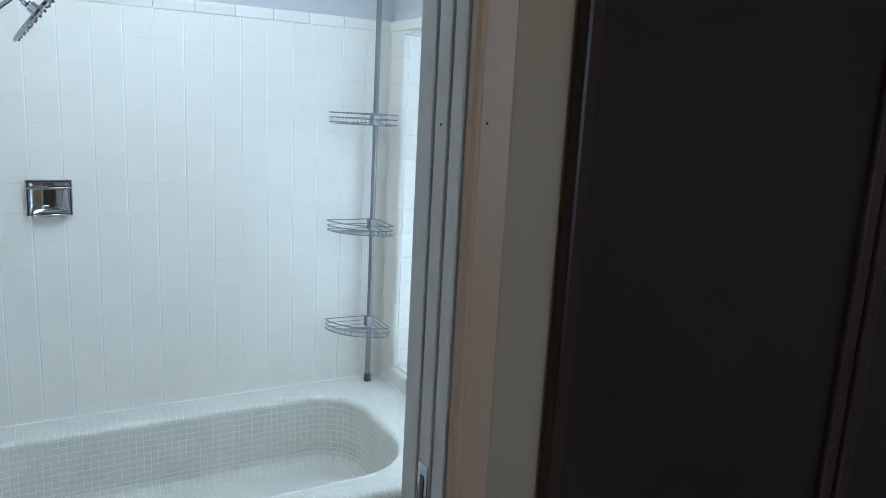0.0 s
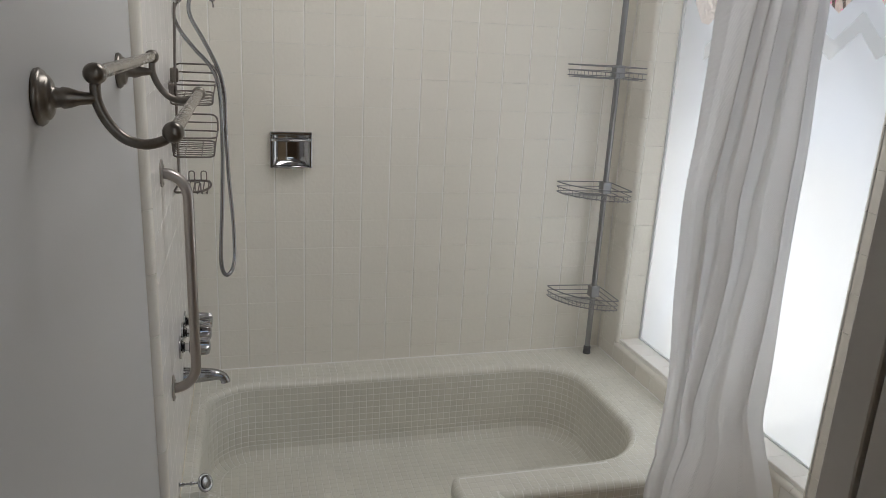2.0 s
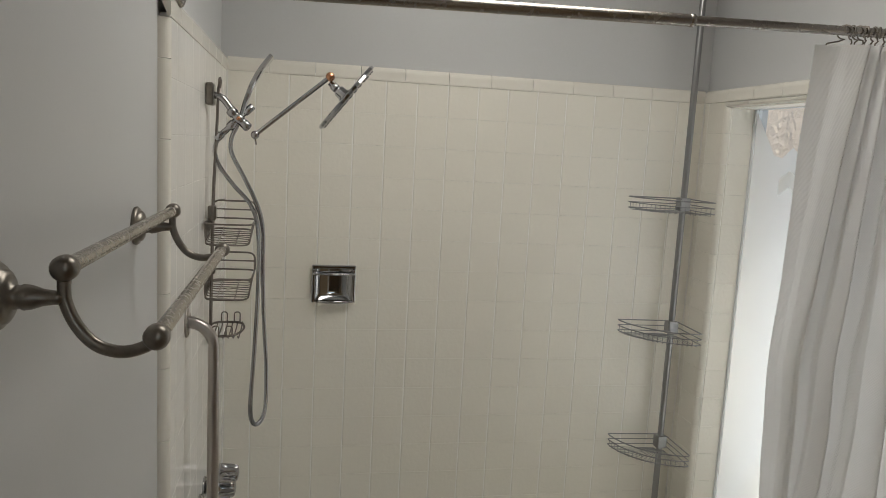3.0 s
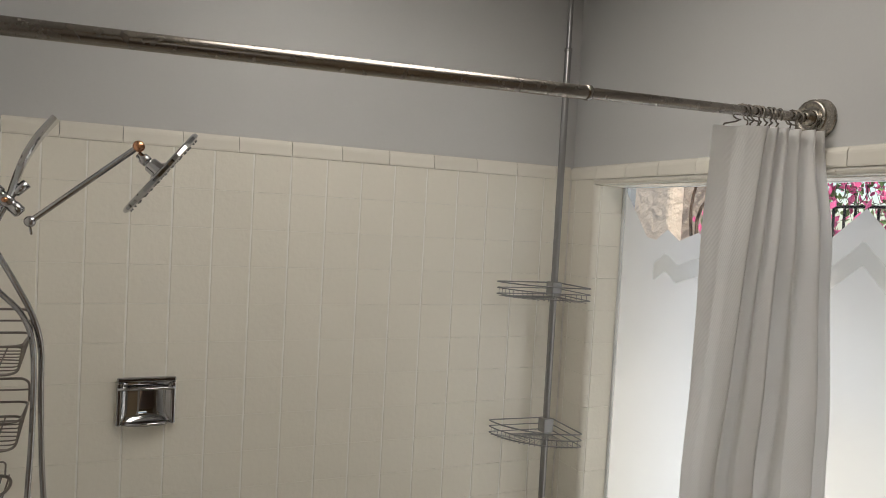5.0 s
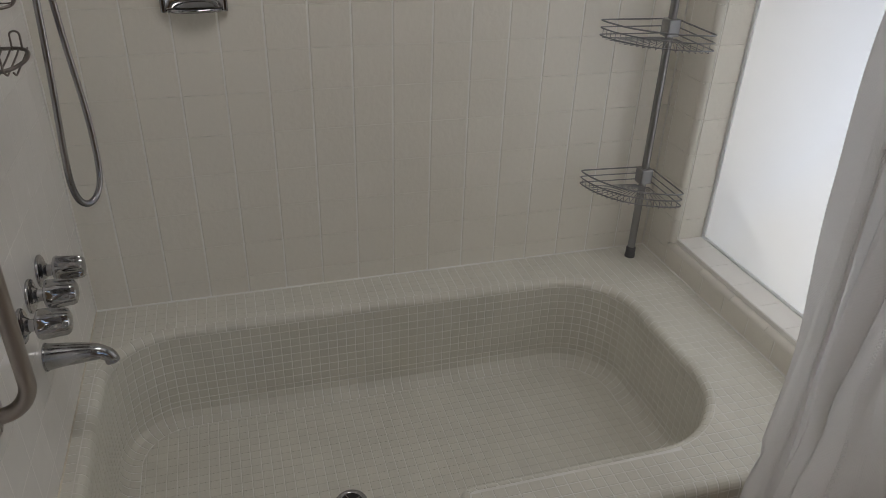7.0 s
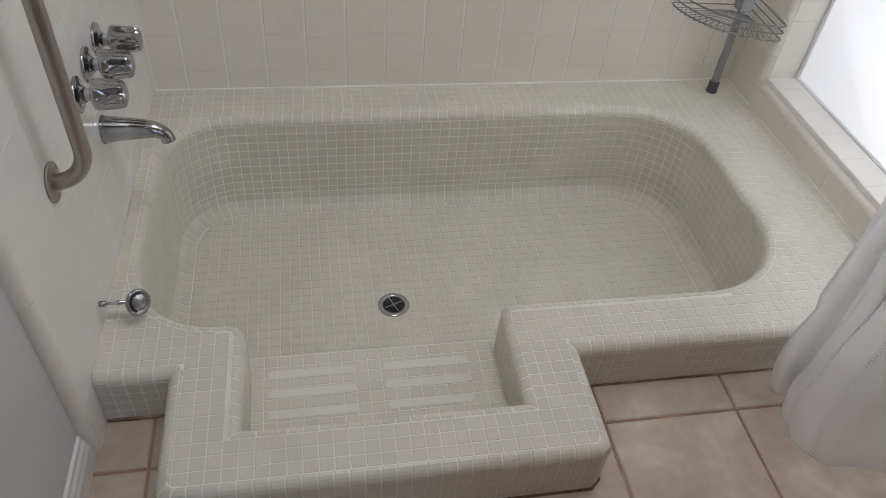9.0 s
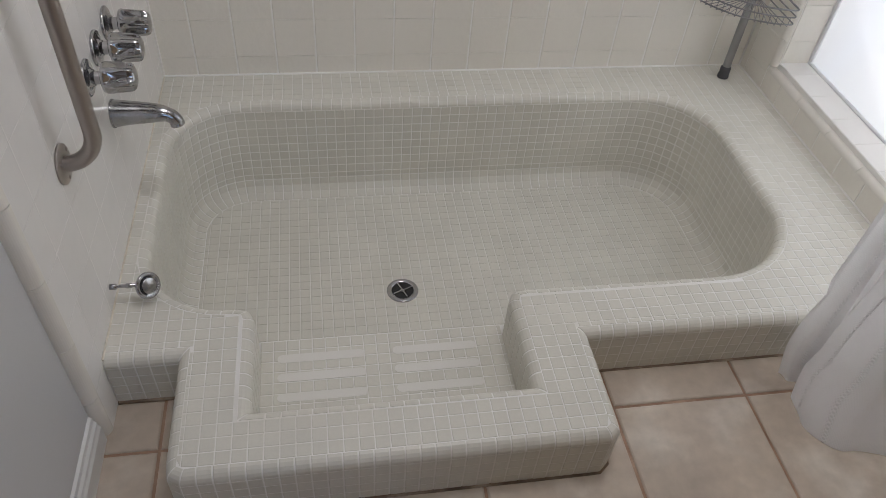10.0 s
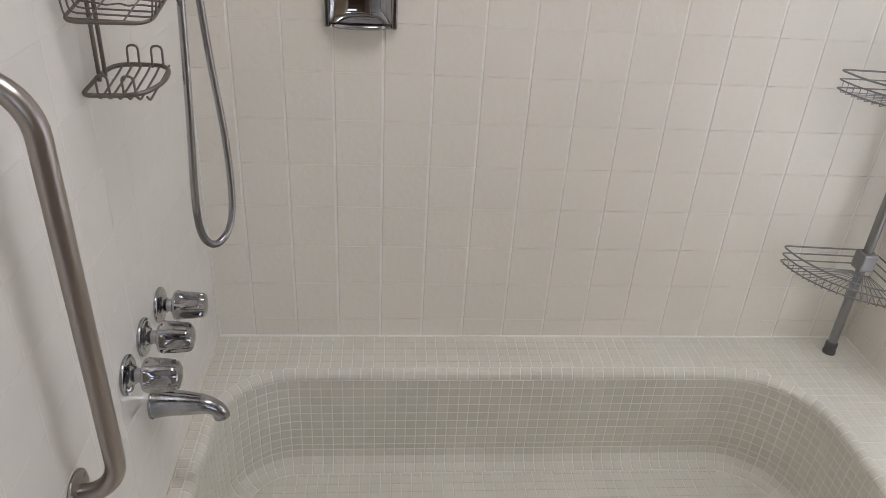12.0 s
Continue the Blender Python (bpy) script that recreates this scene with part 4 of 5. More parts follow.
def soap_dish():
    t = thing("soap_dish", "chrome wall soap dish with a grab bar and curved lip", "soap dish")
    x0, x1, z0, z1, y = 0.2955, 0.4495, 0.943, 1.077, -0.0004
    fr = bmesh.new()
    w = 0.013
    for b in ((x0, z1 - w, x1, z1), (x0, z0, x0 + w, z1 - w), (x1 - w, z0, x1, z1 - w), (x0 + w, z0, x1 - w, z0 + w * 0.7)):
        box(b[0], y - 0.017, b[1], b[2], y, b[3], 0.004, 2, fr)
    part("frame", fr, CHROME, t)
    bowl = bmesh.new()
    grid = []
    for i in range(25):
        row = []
        for k in range(13):
            u, v = i / 12 - 1, k / 12
            deep = math.sqrt(max(0.0, 1 - u * u)) * (1 - max(0.0, 1 - v / 0.22) ** 2)
            row.append(bowl.verts.new((x0 + w + (u + 1) / 2 * (x1 - x0 - 2 * w), y - 0.0165 + 0.015 * deep, z0 + 0.012 + v * (z1 - w - z0 - 0.012))))
        grid.append(row)
    for a, b in zip(grid, grid[1:]):
        for k in range(12):
            bowl.faces.new((a[k], b[k], b[k + 1], a[k + 1]))
    part("bowl", bowl, CHROME, t, smooth=True)
    part("bar", tube([(x0 + 0.004, y - 0.018, z1 - 0.030), (x0 + 0.012, y - 0.024, z1 - 0.030), (x1 - 0.012, y - 0.024, z1 - 0.030), (x1 - 0.004, y - 0.018, z1 - 0.030)], 0.0042, 12), CHROME, t, smooth=True)
    lip = bmesh.new()
    low, high = [], []
    for i in range(17):
        u = i / 16 * 2 - 1
        x = (x0 + x1) / 2 + u * 0.055
        out = 0.019 + 0.018 * math.sqrt(max(0, 1 - u * u * 0.98))
        low.append((x, y - out, z0 + 0.002))
        high.append((x, y - out - 0.002, z0 + 0.010))
    lo, hi = [lip.verts.new(p) for p in low], [lip.verts.new(p) for p in high]
    bl, bh = [lip.verts.new((p[0], y - 0.002, z0 + 0.002)) for p in low], [lip.verts.new((p[0], y - 0.002, z0 + 0.006)) for p in low]
    for i in range(16):
        lip.faces.new((lo[i], lo[i + 1], hi[i + 1], hi[i]))
        lip.faces.new((hi[i], hi[i + 1], bh[i + 1], bh[i]))
        lip.faces.new((lo[i], bl[i], bl[i + 1], lo[i + 1]))
    part("lip", lip, CHROME, t, smooth=True)


soap_dish()

for gx in (0.307, 0.549):
    for gy in (-0.916, -0.964, -1.013):
        bm = bmesh.new()
        ring = [(math.cos(a) * 0.0105, math.sin(a) * 0.0105) for a in [k / 8 * math.pi - math.pi / 2 for k in range(9)]]
        pts = [(0.172 + a, b) for a, b in ring] + [(0.0105 - a, -b) for a, b in ring]
        lo, hi = [bm.verts.new((a, b, 0)) for a, b in pts], [bm.verts.new((a, b, 0.0008)) for a, b in pts]
        bm.faces.new(hi)
        for k in range(len(pts)):
            bm.faces.new((lo[k], lo[(k + 1) % len(pts)], hi[(k + 1) % len(pts)], hi[k]))
        ob = part("grip_strip", bm, STRIP)
        ob.location = (gx, gy, STEP_Z + 0.0008)
        tagged(ob, "rounded whitish anti-slip strip stuck on the tub step", "grip strip", "strips on the tub step")


# ---- shower ----
HOSE = material("ribbed_metal_hose", (0.40, 0.40, 0.41), 0.2, 1.0, vary=0.03, bump=0.0)
SY2 = -0.515


def shower():
    t = thing("shower_set", "chrome shower arm with rain head, hand shower and hose", "shower")
    part("wall_flange", box(0.0, SY2 - 0.030, 1.583, 0.020, SY2 + 0.030, 1.642, 0.006, 3), DARK_NICKEL, t)
    part("arm", tube(spline([(0.015, SY2, 1.612), (0.040, SY2, 1.604), (0.062, SY2, 1.577), (0.080, SY2, 1.556)], 6), 0.0095, 16), CHROME, t, smooth=True)
    d = Vector((0.73, 0, -0.68)).normalized()
    hub = Vector((0.083, SY2, 1.553))
    part("diverter", lathe([(0.0, -0.034), (0.012, -0.034), (0.0145, -0.031), (0.0145, -0.016), (0.011, -0.013), (0.013, -0.008), (0.016, 0.0), (0.013, 0.010), (0.011, 0.014), (0.013, 0.017), (0.013, 0.034), (0.009, 0.038), (0.0, 0.038)], hub, d, 22), CHROME, t, smooth=True)
    part("screw_cap", lathe([(0.0, 0.022), (0.005, 0.021), (0.006, 0.012)], hub, (0, -1, 0), 14), COPPER, t, smooth=True)
    s = Vector((-0.70, 0, -0.71)).normalized()
    part("hose_outlet", lathe([(0.010, 0.006), (0.010, 0.016), (0.0125, 0.018), (0.0125, 0.034), (0.0085, 0.037), (0.0085, 0.060), (0.011, 0.062), (0.011, 0.082), (0.0, 0.084)], hub, s, 16), CHROME, t, smooth=True)
    part("cradle", lathe([(0.007, 0.005), (0.007, 0.020), (0.010, 0.022), (0.010, 0.050), (0.0, 0.051)], hub, (0.72, 0, 0.69), 14), CHROME, t, smooth=True)
    e0, e1 = Vector((0.126, SY2, 1.512)), Vector((0.321, SY2, 1.679))
    part("joint", lathe([(0, -0.012), (0.010, -0.011), (0.0115, 0.0), (0.010, 0.011), (0, 0.012)], e0, (0, 1, 0), 18), CHROME, t, smooth=True)
    part("wing_screw", tube([e0 + Vector((0, 0, -0.008)), e0 + Vector((0.003, 0, -0.026))], 0.0025, 8), CHROME, t)
    part("extension_arm", tube([e0, e1], 0.0062, 14), CHROME, t, smooth=True)
    part("joint", lathe([(0, -0.013), (0.011, -0.012), (0.0125, 0.0), (0.011, 0.012), (0, 0.013)], e1, (0, 1, 0), 18), COPPER, t, smooth=True)
    n = Vector((0.787, 0, -0.617))
    c = Vector((0.363, SY2, 1.629))
    part("swivel", lathe([(0.0, -0.056), (0.008, -0.055), (0.008, -0.046), (0.012, -0.044), (0.012, -0.030), (0.009, -0.028), (0.016, -0.024), (0.017, -0.008), (0.024, -0.004), (0.024, 0.0)], c, n, 20), CHROME, t, smooth=True)
    head = part("rain_head", lathe([(0, -0.004), (0.07, -0.004), (0.106, -0.003), (0.1115, 0.0), (0.1115, 0.007), (0.106, 0.010), (0, 0.010)], c, n, 48), CHROME, t, smooth=False)
    nz = bmesh.new()
    u, w = Vector((0, 1, 0)), n.cross(Vector((0, 1, 0)))
    for ring, count in ((0.10, 30), (0.078, 22), (0.055, 16), (0.03, 9)):
        for k in range(count):
            a = 2 * math.pi * k / count
            lathe([(0.0022, 0.0), (0.0018, 0.0035), (0.0, 0.0038)], c + n * 0.010 + (u * math.cos(a) + w * math.sin(a)) * ring, n, 6, nz)
    part("nozzles", nz, RUBBER, head)
    hand = bmesh.new()
    mid = [Vector(p) for p in ((0.090, SY2, 1.562), (0.101, SY2, 1.60), (0.115, SY2, 1.64), (0.137, SY2, 1.682), (0.166, SY2, 1.722))]
    mid = spline(mid, 4)
    rings = []
    for k, p in enumerate(mid):
        f = k / (len(mid) - 1)
        half, thick = 0.012 + 0.026 * max(0, f - 0.4) / 0.6, 0.0055 + 0.0015 * math.sin(f * 3)
        q = (mid[min(k + 1, len(mid) - 1)] - mid[max(k - 1, 0)]).normalized()
        out = Vector((q.z, 0, -q.x))
        rings.append([hand.verts.new(p + Vector((0, sy * half, 0)) + out * so * thick) for sy, so in ((-1, -0.5), (-0.8, -1), (0.8, -1), (1, -0.5), (1, 0.5), (0.8, 1), (-0.8, 1), (-1, 0.5))])
    for a, b in zip(rings, rings[1:]):
        for k in range(8):
            hand.faces.new((a[k], a[(k + 1) % 8], b[(k + 1) % 8], b[k]))
    hand.faces.new(rings[0])
    hand.faces.new(rings[-1])
    part("hand_shower", hand, CHROME, t, "flat chrome hand shower standing in its holder")
    line = spline([(0.030, SY2, 1.498), (0.022, SY2, 1.465), (0.034, SY2 + 0.004, 1.425), (0.072, SY2 + 0.010, 1.373), (0.116, SY2 + 0.014, 1.322), (0.138, SY2 + 0.004, 1.255),
                   (0.142, SY2 - 0.006, 1.12), (0.137, SY2 - 0.012, 0.95), (0.1285, SY2 - 0.010, 0.80), (0.127, SY2 - 0.002, 0.735), (0.133, SY2 + 0.014, 0.697), (0.146, SY2 + 0.036, 0.684),
                   (0.160, SY2 + 0.058, 0.700), (0.166, SY2 + 0.074, 0.745), (0.164, SY2 + 0.080, 0.85), (0.155, SY2 + 0.066, 1.0), (0.151, SY2 + 0.044, 1.15), (0.150, SY2 + 0.026, 1.25),
                   (0.135, SY2 + 0.010, 1.320), (0.100, SY2, 1.395), (0.068, SY2, 1.455), (0.064, SY2, 1.495), (0.082, SY2, 1.540)], 60)
    part("hose", tube(line, lambda u: 0.0064 if round(u * (len(line) - 1)) % 2 else 0.0050, 10), HOSE, t, "ribbed metal hose hanging in a loop", smooth=True)


shower()


def wire_loop(pts, r, n=6, closed=True, rad=0.02, bm=None, seg=6):
    p = [Vector(q) for q in pts]
    if closed:
        m0 = (p[0] + p[-1]) / 2
        line = fillet([m0] + p + [m0], rad, n)[:-1]
    else:
        line = fillet(p, rad, n)
    return tube(line, r, seg, closed, bm)


def hanging_caddy():
    t = thing("hanging_shower_caddy", "dark bronze wire shower caddy with two baskets and a soap tray", "shower caddy")
    y0, y1 = -0.612, -0.438
    st = bmesh.new()
    for dy in (-0.012, 0.012):
        tube(fillet([(0.030, SY2 + dy * 0.4, 1.632), (0.026, SY2 + dy * 0.5, 1.50), (0.020, SY2 + dy, 1.36), (0.016, SY2 + dy, 0.975)], 0.03), 0.0032, 8, bm=st)
    wire_loop([(0.032, SY2 - 0.010, 1.630), (0.034, SY2 - 0.012, 1.655), (0.034, SY2 + 0.012, 1.655), (0.032, SY2 + 0.010, 1.630)], 0.004, closed=False, rad=0.010, bm=st)
    part("frame", st, BRONZE, t, smooth=True)
    for z in (1.222, 1.076):
        b = bmesh.new()
        x0, x1 = 0.006, 0.128
        wire_loop([(x0, y0, z + 0.055), (x1, y0 + 0.006, z + 0.055), (x1, y1 - 0.006, z + 0.055), (x0, y1, z + 0.055)], 0.0026, rad=0.028, bm=b)
        wire_loop([(x0 + 0.004, y0 + 0.006, z), (x1 - 0.008, y0 + 0.012, z), (x1 - 0.008, y1 - 0.012, z + 0.026), (x0 + 0.004, y1 - 0.006, z + 0.026)], 0.0026, rad=0.026, bm=b)
        wire_loop([(x0 + 0.002, y1, z + 0.055), (x0 + 0.004, y1, z + 0.104), (x1, y1 - 0.004, z + 0.104), (x1, y1 - 0.006, z + 0.055)], 0.0026, closed=False, rad=0.022, bm=b)
        tube([(x0 + 0.003, y1, z + 0.080), (x1, y1 - 0.005, z + 0.080)], 0.0022, 6, bm=b)
        part("basket_rim", b, BRONZE, t, smooth=True)
        wires = []
        for k in range(8):
            y = y0 + 0.022 + k * (y1 - y0 - 0.044) / 7
            zf = z + 0.003 + 0.020 * k / 7
            if k in (3, 4):
                s = 1 if k == 3 else -1
                line = [(x0, y, z + 0.055), (x0 + 0.004, y, zf), (x0 + 0.03, y, zf - 0.002), (x0 + 0.042, y - s * 0.010, zf - 0.002), (x0 + 0.056, y + s * 0.004, zf - 0.002), (x0 + 0.07, y - s * 0.010, zf - 0.002),
                        (x0 + 0.082, y, zf - 0.002), (x1 - 0.008, y, zf - 0.004), (x1, y, z + 0.055)]
                wires.append(tube(fillet(line, 0.006, 3), 0.0014, 6))
            else:
                wires.append(tube(fillet([(x0, y, z + 0.055), (x0 + 0.004, y, zf - 0.002), (x1 - 0.008, y, zf - 0.004), (x1, y, z + 0.055)], 0.010, 3), 0.0014, 6))
        for x in (x0 + 0.035, x0 + 0.08):
            wires.append(tube([(x, y0 + 0.012, z + 0.001), (x, y1 - 0.012, z + 0.025)], 0.0014, 6))
        for w in wires:
            part("basket_wire", w, BRONZE, t, smooth=True)
        part("clip", box(0.006, SY2 - 0.013, z + 0.055, 0.028, SY2 + 0.013, z + 0.095, 0.004, 2), DARK_NICKEL, t)
    z = 0.968
    tray = part("soap_tray", wire_loop([(0.004, y0 + 0.040, z), (0.085, y0 + 0.040, z + 0.002), (0.108, SY2, z + 0.008), (0.098, y1 - 0.024, z + 0.014), (0.020, y1 - 0.024, z + 0.014), (0.012, SY2, z + 0.012)], 0.0034, rad=0.03), BRONZE, t, smooth=True)
    for k in range(6):
        x = 0.026 + k * 0.0135
        part("tray_wire", tube(fillet([(x, y0 + 0.039, z + 0.001), (x + 0.002, y0 + 0.045, z - 0.006), (x + 0.004, y1 - 0.05, z + 0.008), (x + 0.004, y1 - 0.024, z + 0.014)], 0.01, 3), 0.0018, 6), BRONZE, tray, smooth=True)
    for x in (0.040, 0.075):
        part("tray_hook", wire_loop([(x, y1 - 0.032, z + 0.012), (x, y1 - 0.028, z + 0.044), (x + 0.016, y1 - 0.028, z + 0.044), (x + 0.016, y1 - 0.032, z + 0.012)], 0.0018, closed=False, rad=0.008), BRONZE, tray, smooth=True)
        part("tray_hook", wire_loop([(x - 0.012, y0 + 0.039, z), (x - 0.012, y0 + 0.037, z + 0.030), (x + 0.004, y0 + 0.037, z + 0.030), (x + 0.004, y0 + 0.039, z)], 0.0018, closed=False, rad=0.008), BRONZE, tray, smooth=True)


hanging_caddy()


# ---- corner caddy ----
def corner_caddy():
    t = thing("corner_tension_caddy", "grey tension-pole corner caddy with three wire baskets", "shower caddy")
    px, py = 1.647, -0.069
    part("lower_pole", tube([(px, py, RIM + 0.03), (px, py, 2.15)], 0.0118, 18), POLE_GREY, t, smooth=True)
    part("upper_pole", tube([(px, py, 2.14), (px, py, HIGH - 0.01)], 0.0092, 16), POLE_GREY, t, smooth=True)
    part("collar", lathe([(0.0118, 0), (0.0135, 0.002), (0.0135, 0.012), (0.010, 0.014)], (px, py, 2.145), (0, 0, 1), 18), POLE_GREY, t, smooth=True)
    part("foot", lathe([(0.0, 0.0), (0.0165, 0.0), (0.017, 0.004), (0.0145, 0.018), (0.0155, 0.021), (0.0155, 0.032), (0.0128, 0.036), (0.0118, 0.037)], (px, py, RIM + 0.0015), (0, 0, 1), 20), RUBBER, t, smooth=True)
    part("top_pad", lathe([(0.009, 0.0), (0.016, 0.006), (0.017, 0.016), (0.0, 0.016)], (px, py, HIGH - 0.018), (0, 0, 1), 20), RUBBER, t, smooth=True)
    for z in (1.366, 0.898, 0.444):
        holder = part("basket_clip", box(px - 0.020, py - 0.020, z - 0.045, px + 0.020, py + 0.020, z + 0.004, 0.004, 2), POLE_GREY, t, "grey plastic clip")
        c = Vector((px + 0.010, py + 0.022, 0))
        arc = []
        for k in range(15):
            a = k / 14 * math.pi / 2
            arc.append(c + Vector((-math.cos(a) * 0.215, -math.sin(a) * 0.215, 0)) + Vector((0, 0.012 * math.cos(a), 0)) + Vector((0.008 * math.sin(a), 0, 0)))
        loop = [Vector((px - 0.02, py + 0.020, 0))] + arc + [Vector((px + 0.022, py - 0.01, 0))]
        b = bmesh.new()
        for dz in (0.0, -0.020, -0.040):
            tube(fillet([p + Vector((0, 0, z + dz)) for p in loop], 0.014, 3), 0.0019 if dz else 0.0023, 6, True, b)
        part("basket_rim", b, WIRE, t, smooth=True)
        for k in range(1, 20):
            a = k / 20 * math.pi / 2
            q = c + Vector((-math.cos(a) * 0.213 + 0.008 * math.sin(a), -math.sin(a) * 0.213 + 0.012 * math.cos(a), 0))
            near = c + Vector((-math.cos(a) * 0.030 - 0.01, -math.sin(a) * 0.03 - 0.03, 0))
            part("basket_wire", tube([near + Vector((0, 0, z - 0.044)), q + Vector((0, 0, z - 0.046)), q + Vector((0, 0, z - 0.020))], 0.0011, 5), WIRE, t, smooth=True)


corner_caddy()


# ---- towel bar ----
def towel_bar():
    t = thing("double_towel_bar", "aged nickel double towel bar on the painted wall", "towel bar")
    for y, s in ((-1.842, -1), (-1.262, 1)):
        post = part("post", lathe([(0, 0.0), (0.032, 0.0), (0.033, 0.004), (0.030, 0.008), (0.026, 0.009), (0.025, 0.013), (0.020, 0.016), (0.012, 0.018), (0.011, 0.024), (0.0125, 0.027), (0.0115, 0.034), (0.008, 0.044), (0.0068, 0.054), (0.0066, 0.061), (0, 0.062)],
                                  (LX, y, 1.345), (1, 0, 0), 28), DARK_NICKEL, t, smooth=True)
        bracket = tube(spline([(0.040, y, 1.372), (0.039, y, 1.352), (0.041, y, 1.338), (0.050, y, 1.318), (0.066, y, 1.300), (0.088, y, 1.293), (0.108, y, 1.297), (0.121, y, 1.306)], 5), 0.0062, 12)
        part("bracket", bracket, DARK_NICKEL, t, smooth=True)
        for x, z in ((0.040, 1.373), (0.121, 1.308)):
            part("end_knob", lathe([(0.0, -0.013), (0.009, -0.012), (0.0125, -0.005), (0.0125, 0.005), (0.009, 0.011), (0.0, 0.012)], (x, y, z), (0, 1, 0), 20), DARK_NICKEL, t, smooth=True)
    for x, z in ((0.040, 1.373), (0.121, 1.308)):
        part("bar", tube([(x, -1.842, z), (x, -1.262, z)], 0.0085, 16), NICKEL, t, smooth=True)


towel_bar()


def light_switch():
    t = thing("light_switch", "white wall switch plate with a worn toggle", "light switch")
    y = -2.118
    part("plate", box(LX, y - 0.036, 1.176, LX + 0.005, y + 0.036, 1.300, 0.003, 2), PLASTIC, t)
    part("toggle", box(LX + 0.004, y + 0.004, 1.230, LX + 0.022, y + 0.014, 1.243, 0.002, 2), DARK_NICKEL, t)
    for z in (1.206, 1.270):
        part("screw", lathe([(0, 0.002), (0.003, 0.0015), (0.004, 0)], (LX + 0.006, y + 0.009, z), (1, 0, 0), 10), DARK_NICKEL, t)


light_switch()


def baseboard(x, y0, y1):
    bm = bmesh.new()
    prof = [(0, 0), (0.014, 0), (0.014, 0.045), (0.011, 0.052), (0.010, 0.060), (0.006, 0.066), (0.005, 0.076), (0.0, 0.080)]
    rings = [[bm.verts.new((x + a, y, b)) for a, b in prof] for y in (y0, y1)]
    for k in range(len(prof)):
        bm.faces.new((rings[0][k], rings[0][(k + 1) % len(prof)], rings[1][(k + 1) % len(prof)], rings[1][k]))
    bm.faces.new(rings[0])
    bm.faces.new(rings[1])
    return bm


tagged(part("baseboard", baseboard(LX, DOOR_Y0, EDGE_Y - 0.002), WHITE_PAINT), "white moulded wooden baseboard", "baseboard", kind="structure")


# ---- curtain ----
ROD_Y = -0.974
rod_z = lambda x: 1.7965 + x / W * 0.041


def curtain_rod():
    t = thing("curtain_rod", "brushed nickel telescopic shower curtain rod", "curtain rod")
    y = ROD_Y
    part("outer_tube", tube([(LX + 0.02, y, rod_z(0)), (1.115, y, rod_z(1.115))], 0.0140, 20), ROD, t, smooth=True)
    part("inner_tube", tube([(1.105, y, rod_z(1.105)), (W + 0.01, y, rod_z(W))], 0.0112, 18), ROD, t, smooth=True)
    part("sleeve", lathe([(0.0140, -0.004), (0.0152, -0.003), (0.0152, 0.007), (0.0115, 0.009)], (1.115, y, rod_z(1.115)), (1, 0, 0.023), 20), ROD, t, smooth=True)
    cup = [(0, 0), (0.0465, 0.0), (0.0465, 0.0035), (0.0445, 0.0055), (0.0435, 0.010), (0.0430, 0.026), (0.0412, 0.031), (0.037, 0.033), (0.030, 0.031), (0.0185, 0.027), (0.0165, 0.029), (0.0160, 0.052), (0.0, 0.053)]
    for x, s in ((LX, 1), (W + 0.022, -1)):
        part("flange", lathe(cup, (x, y, rod_z(0 if s > 0 else W)), (s, 0, 0), 40), NICKEL, t, smooth=True)


curtain_rod()
RING_X = [1.520 + k * 0.0155 + random.uniform(-0.005, 0.005) for k in range(8)] + [1.668, 1.683]
for k, rx in enumerate(RING_X):
    hook = bmesh.new()
    lean = random.uniform(-1.6, 1.6)
    z = rod_z(rx)
    ring = [Vector((rx + 0.006 * math.sin(a) * lean, ROD_Y + 0.0160 * math.sin(a), z - 0.003 + 0.0165 * math.cos(a))) for a in [j / 12 * 1.75 * math.pi - 0.75 * math.pi for j in range(13)]]
    tail = [ring[-1] + Vector((-0.012 * (1 if k == 0 else random.uniform(-0.5, 0.6)), 0.004, -0.006)), ring[-1] + Vector((-0.020 * (2 if k == 0 else random.uniform(-0.2, 0.3)), 0.006, -0.012)), ring[-1] + Vector((-0.022 * (2 if k == 0 else 0.2), 0.004, -0.017))]
    tube(ring + tail, 0.0019, 6, bm=hook)
    tagged(part("curtain_ring", hook, DARK_NICKEL, smooth=True), "dark metal curtain hook on the rod", "curtain hook", "hooks on the curtain rod")


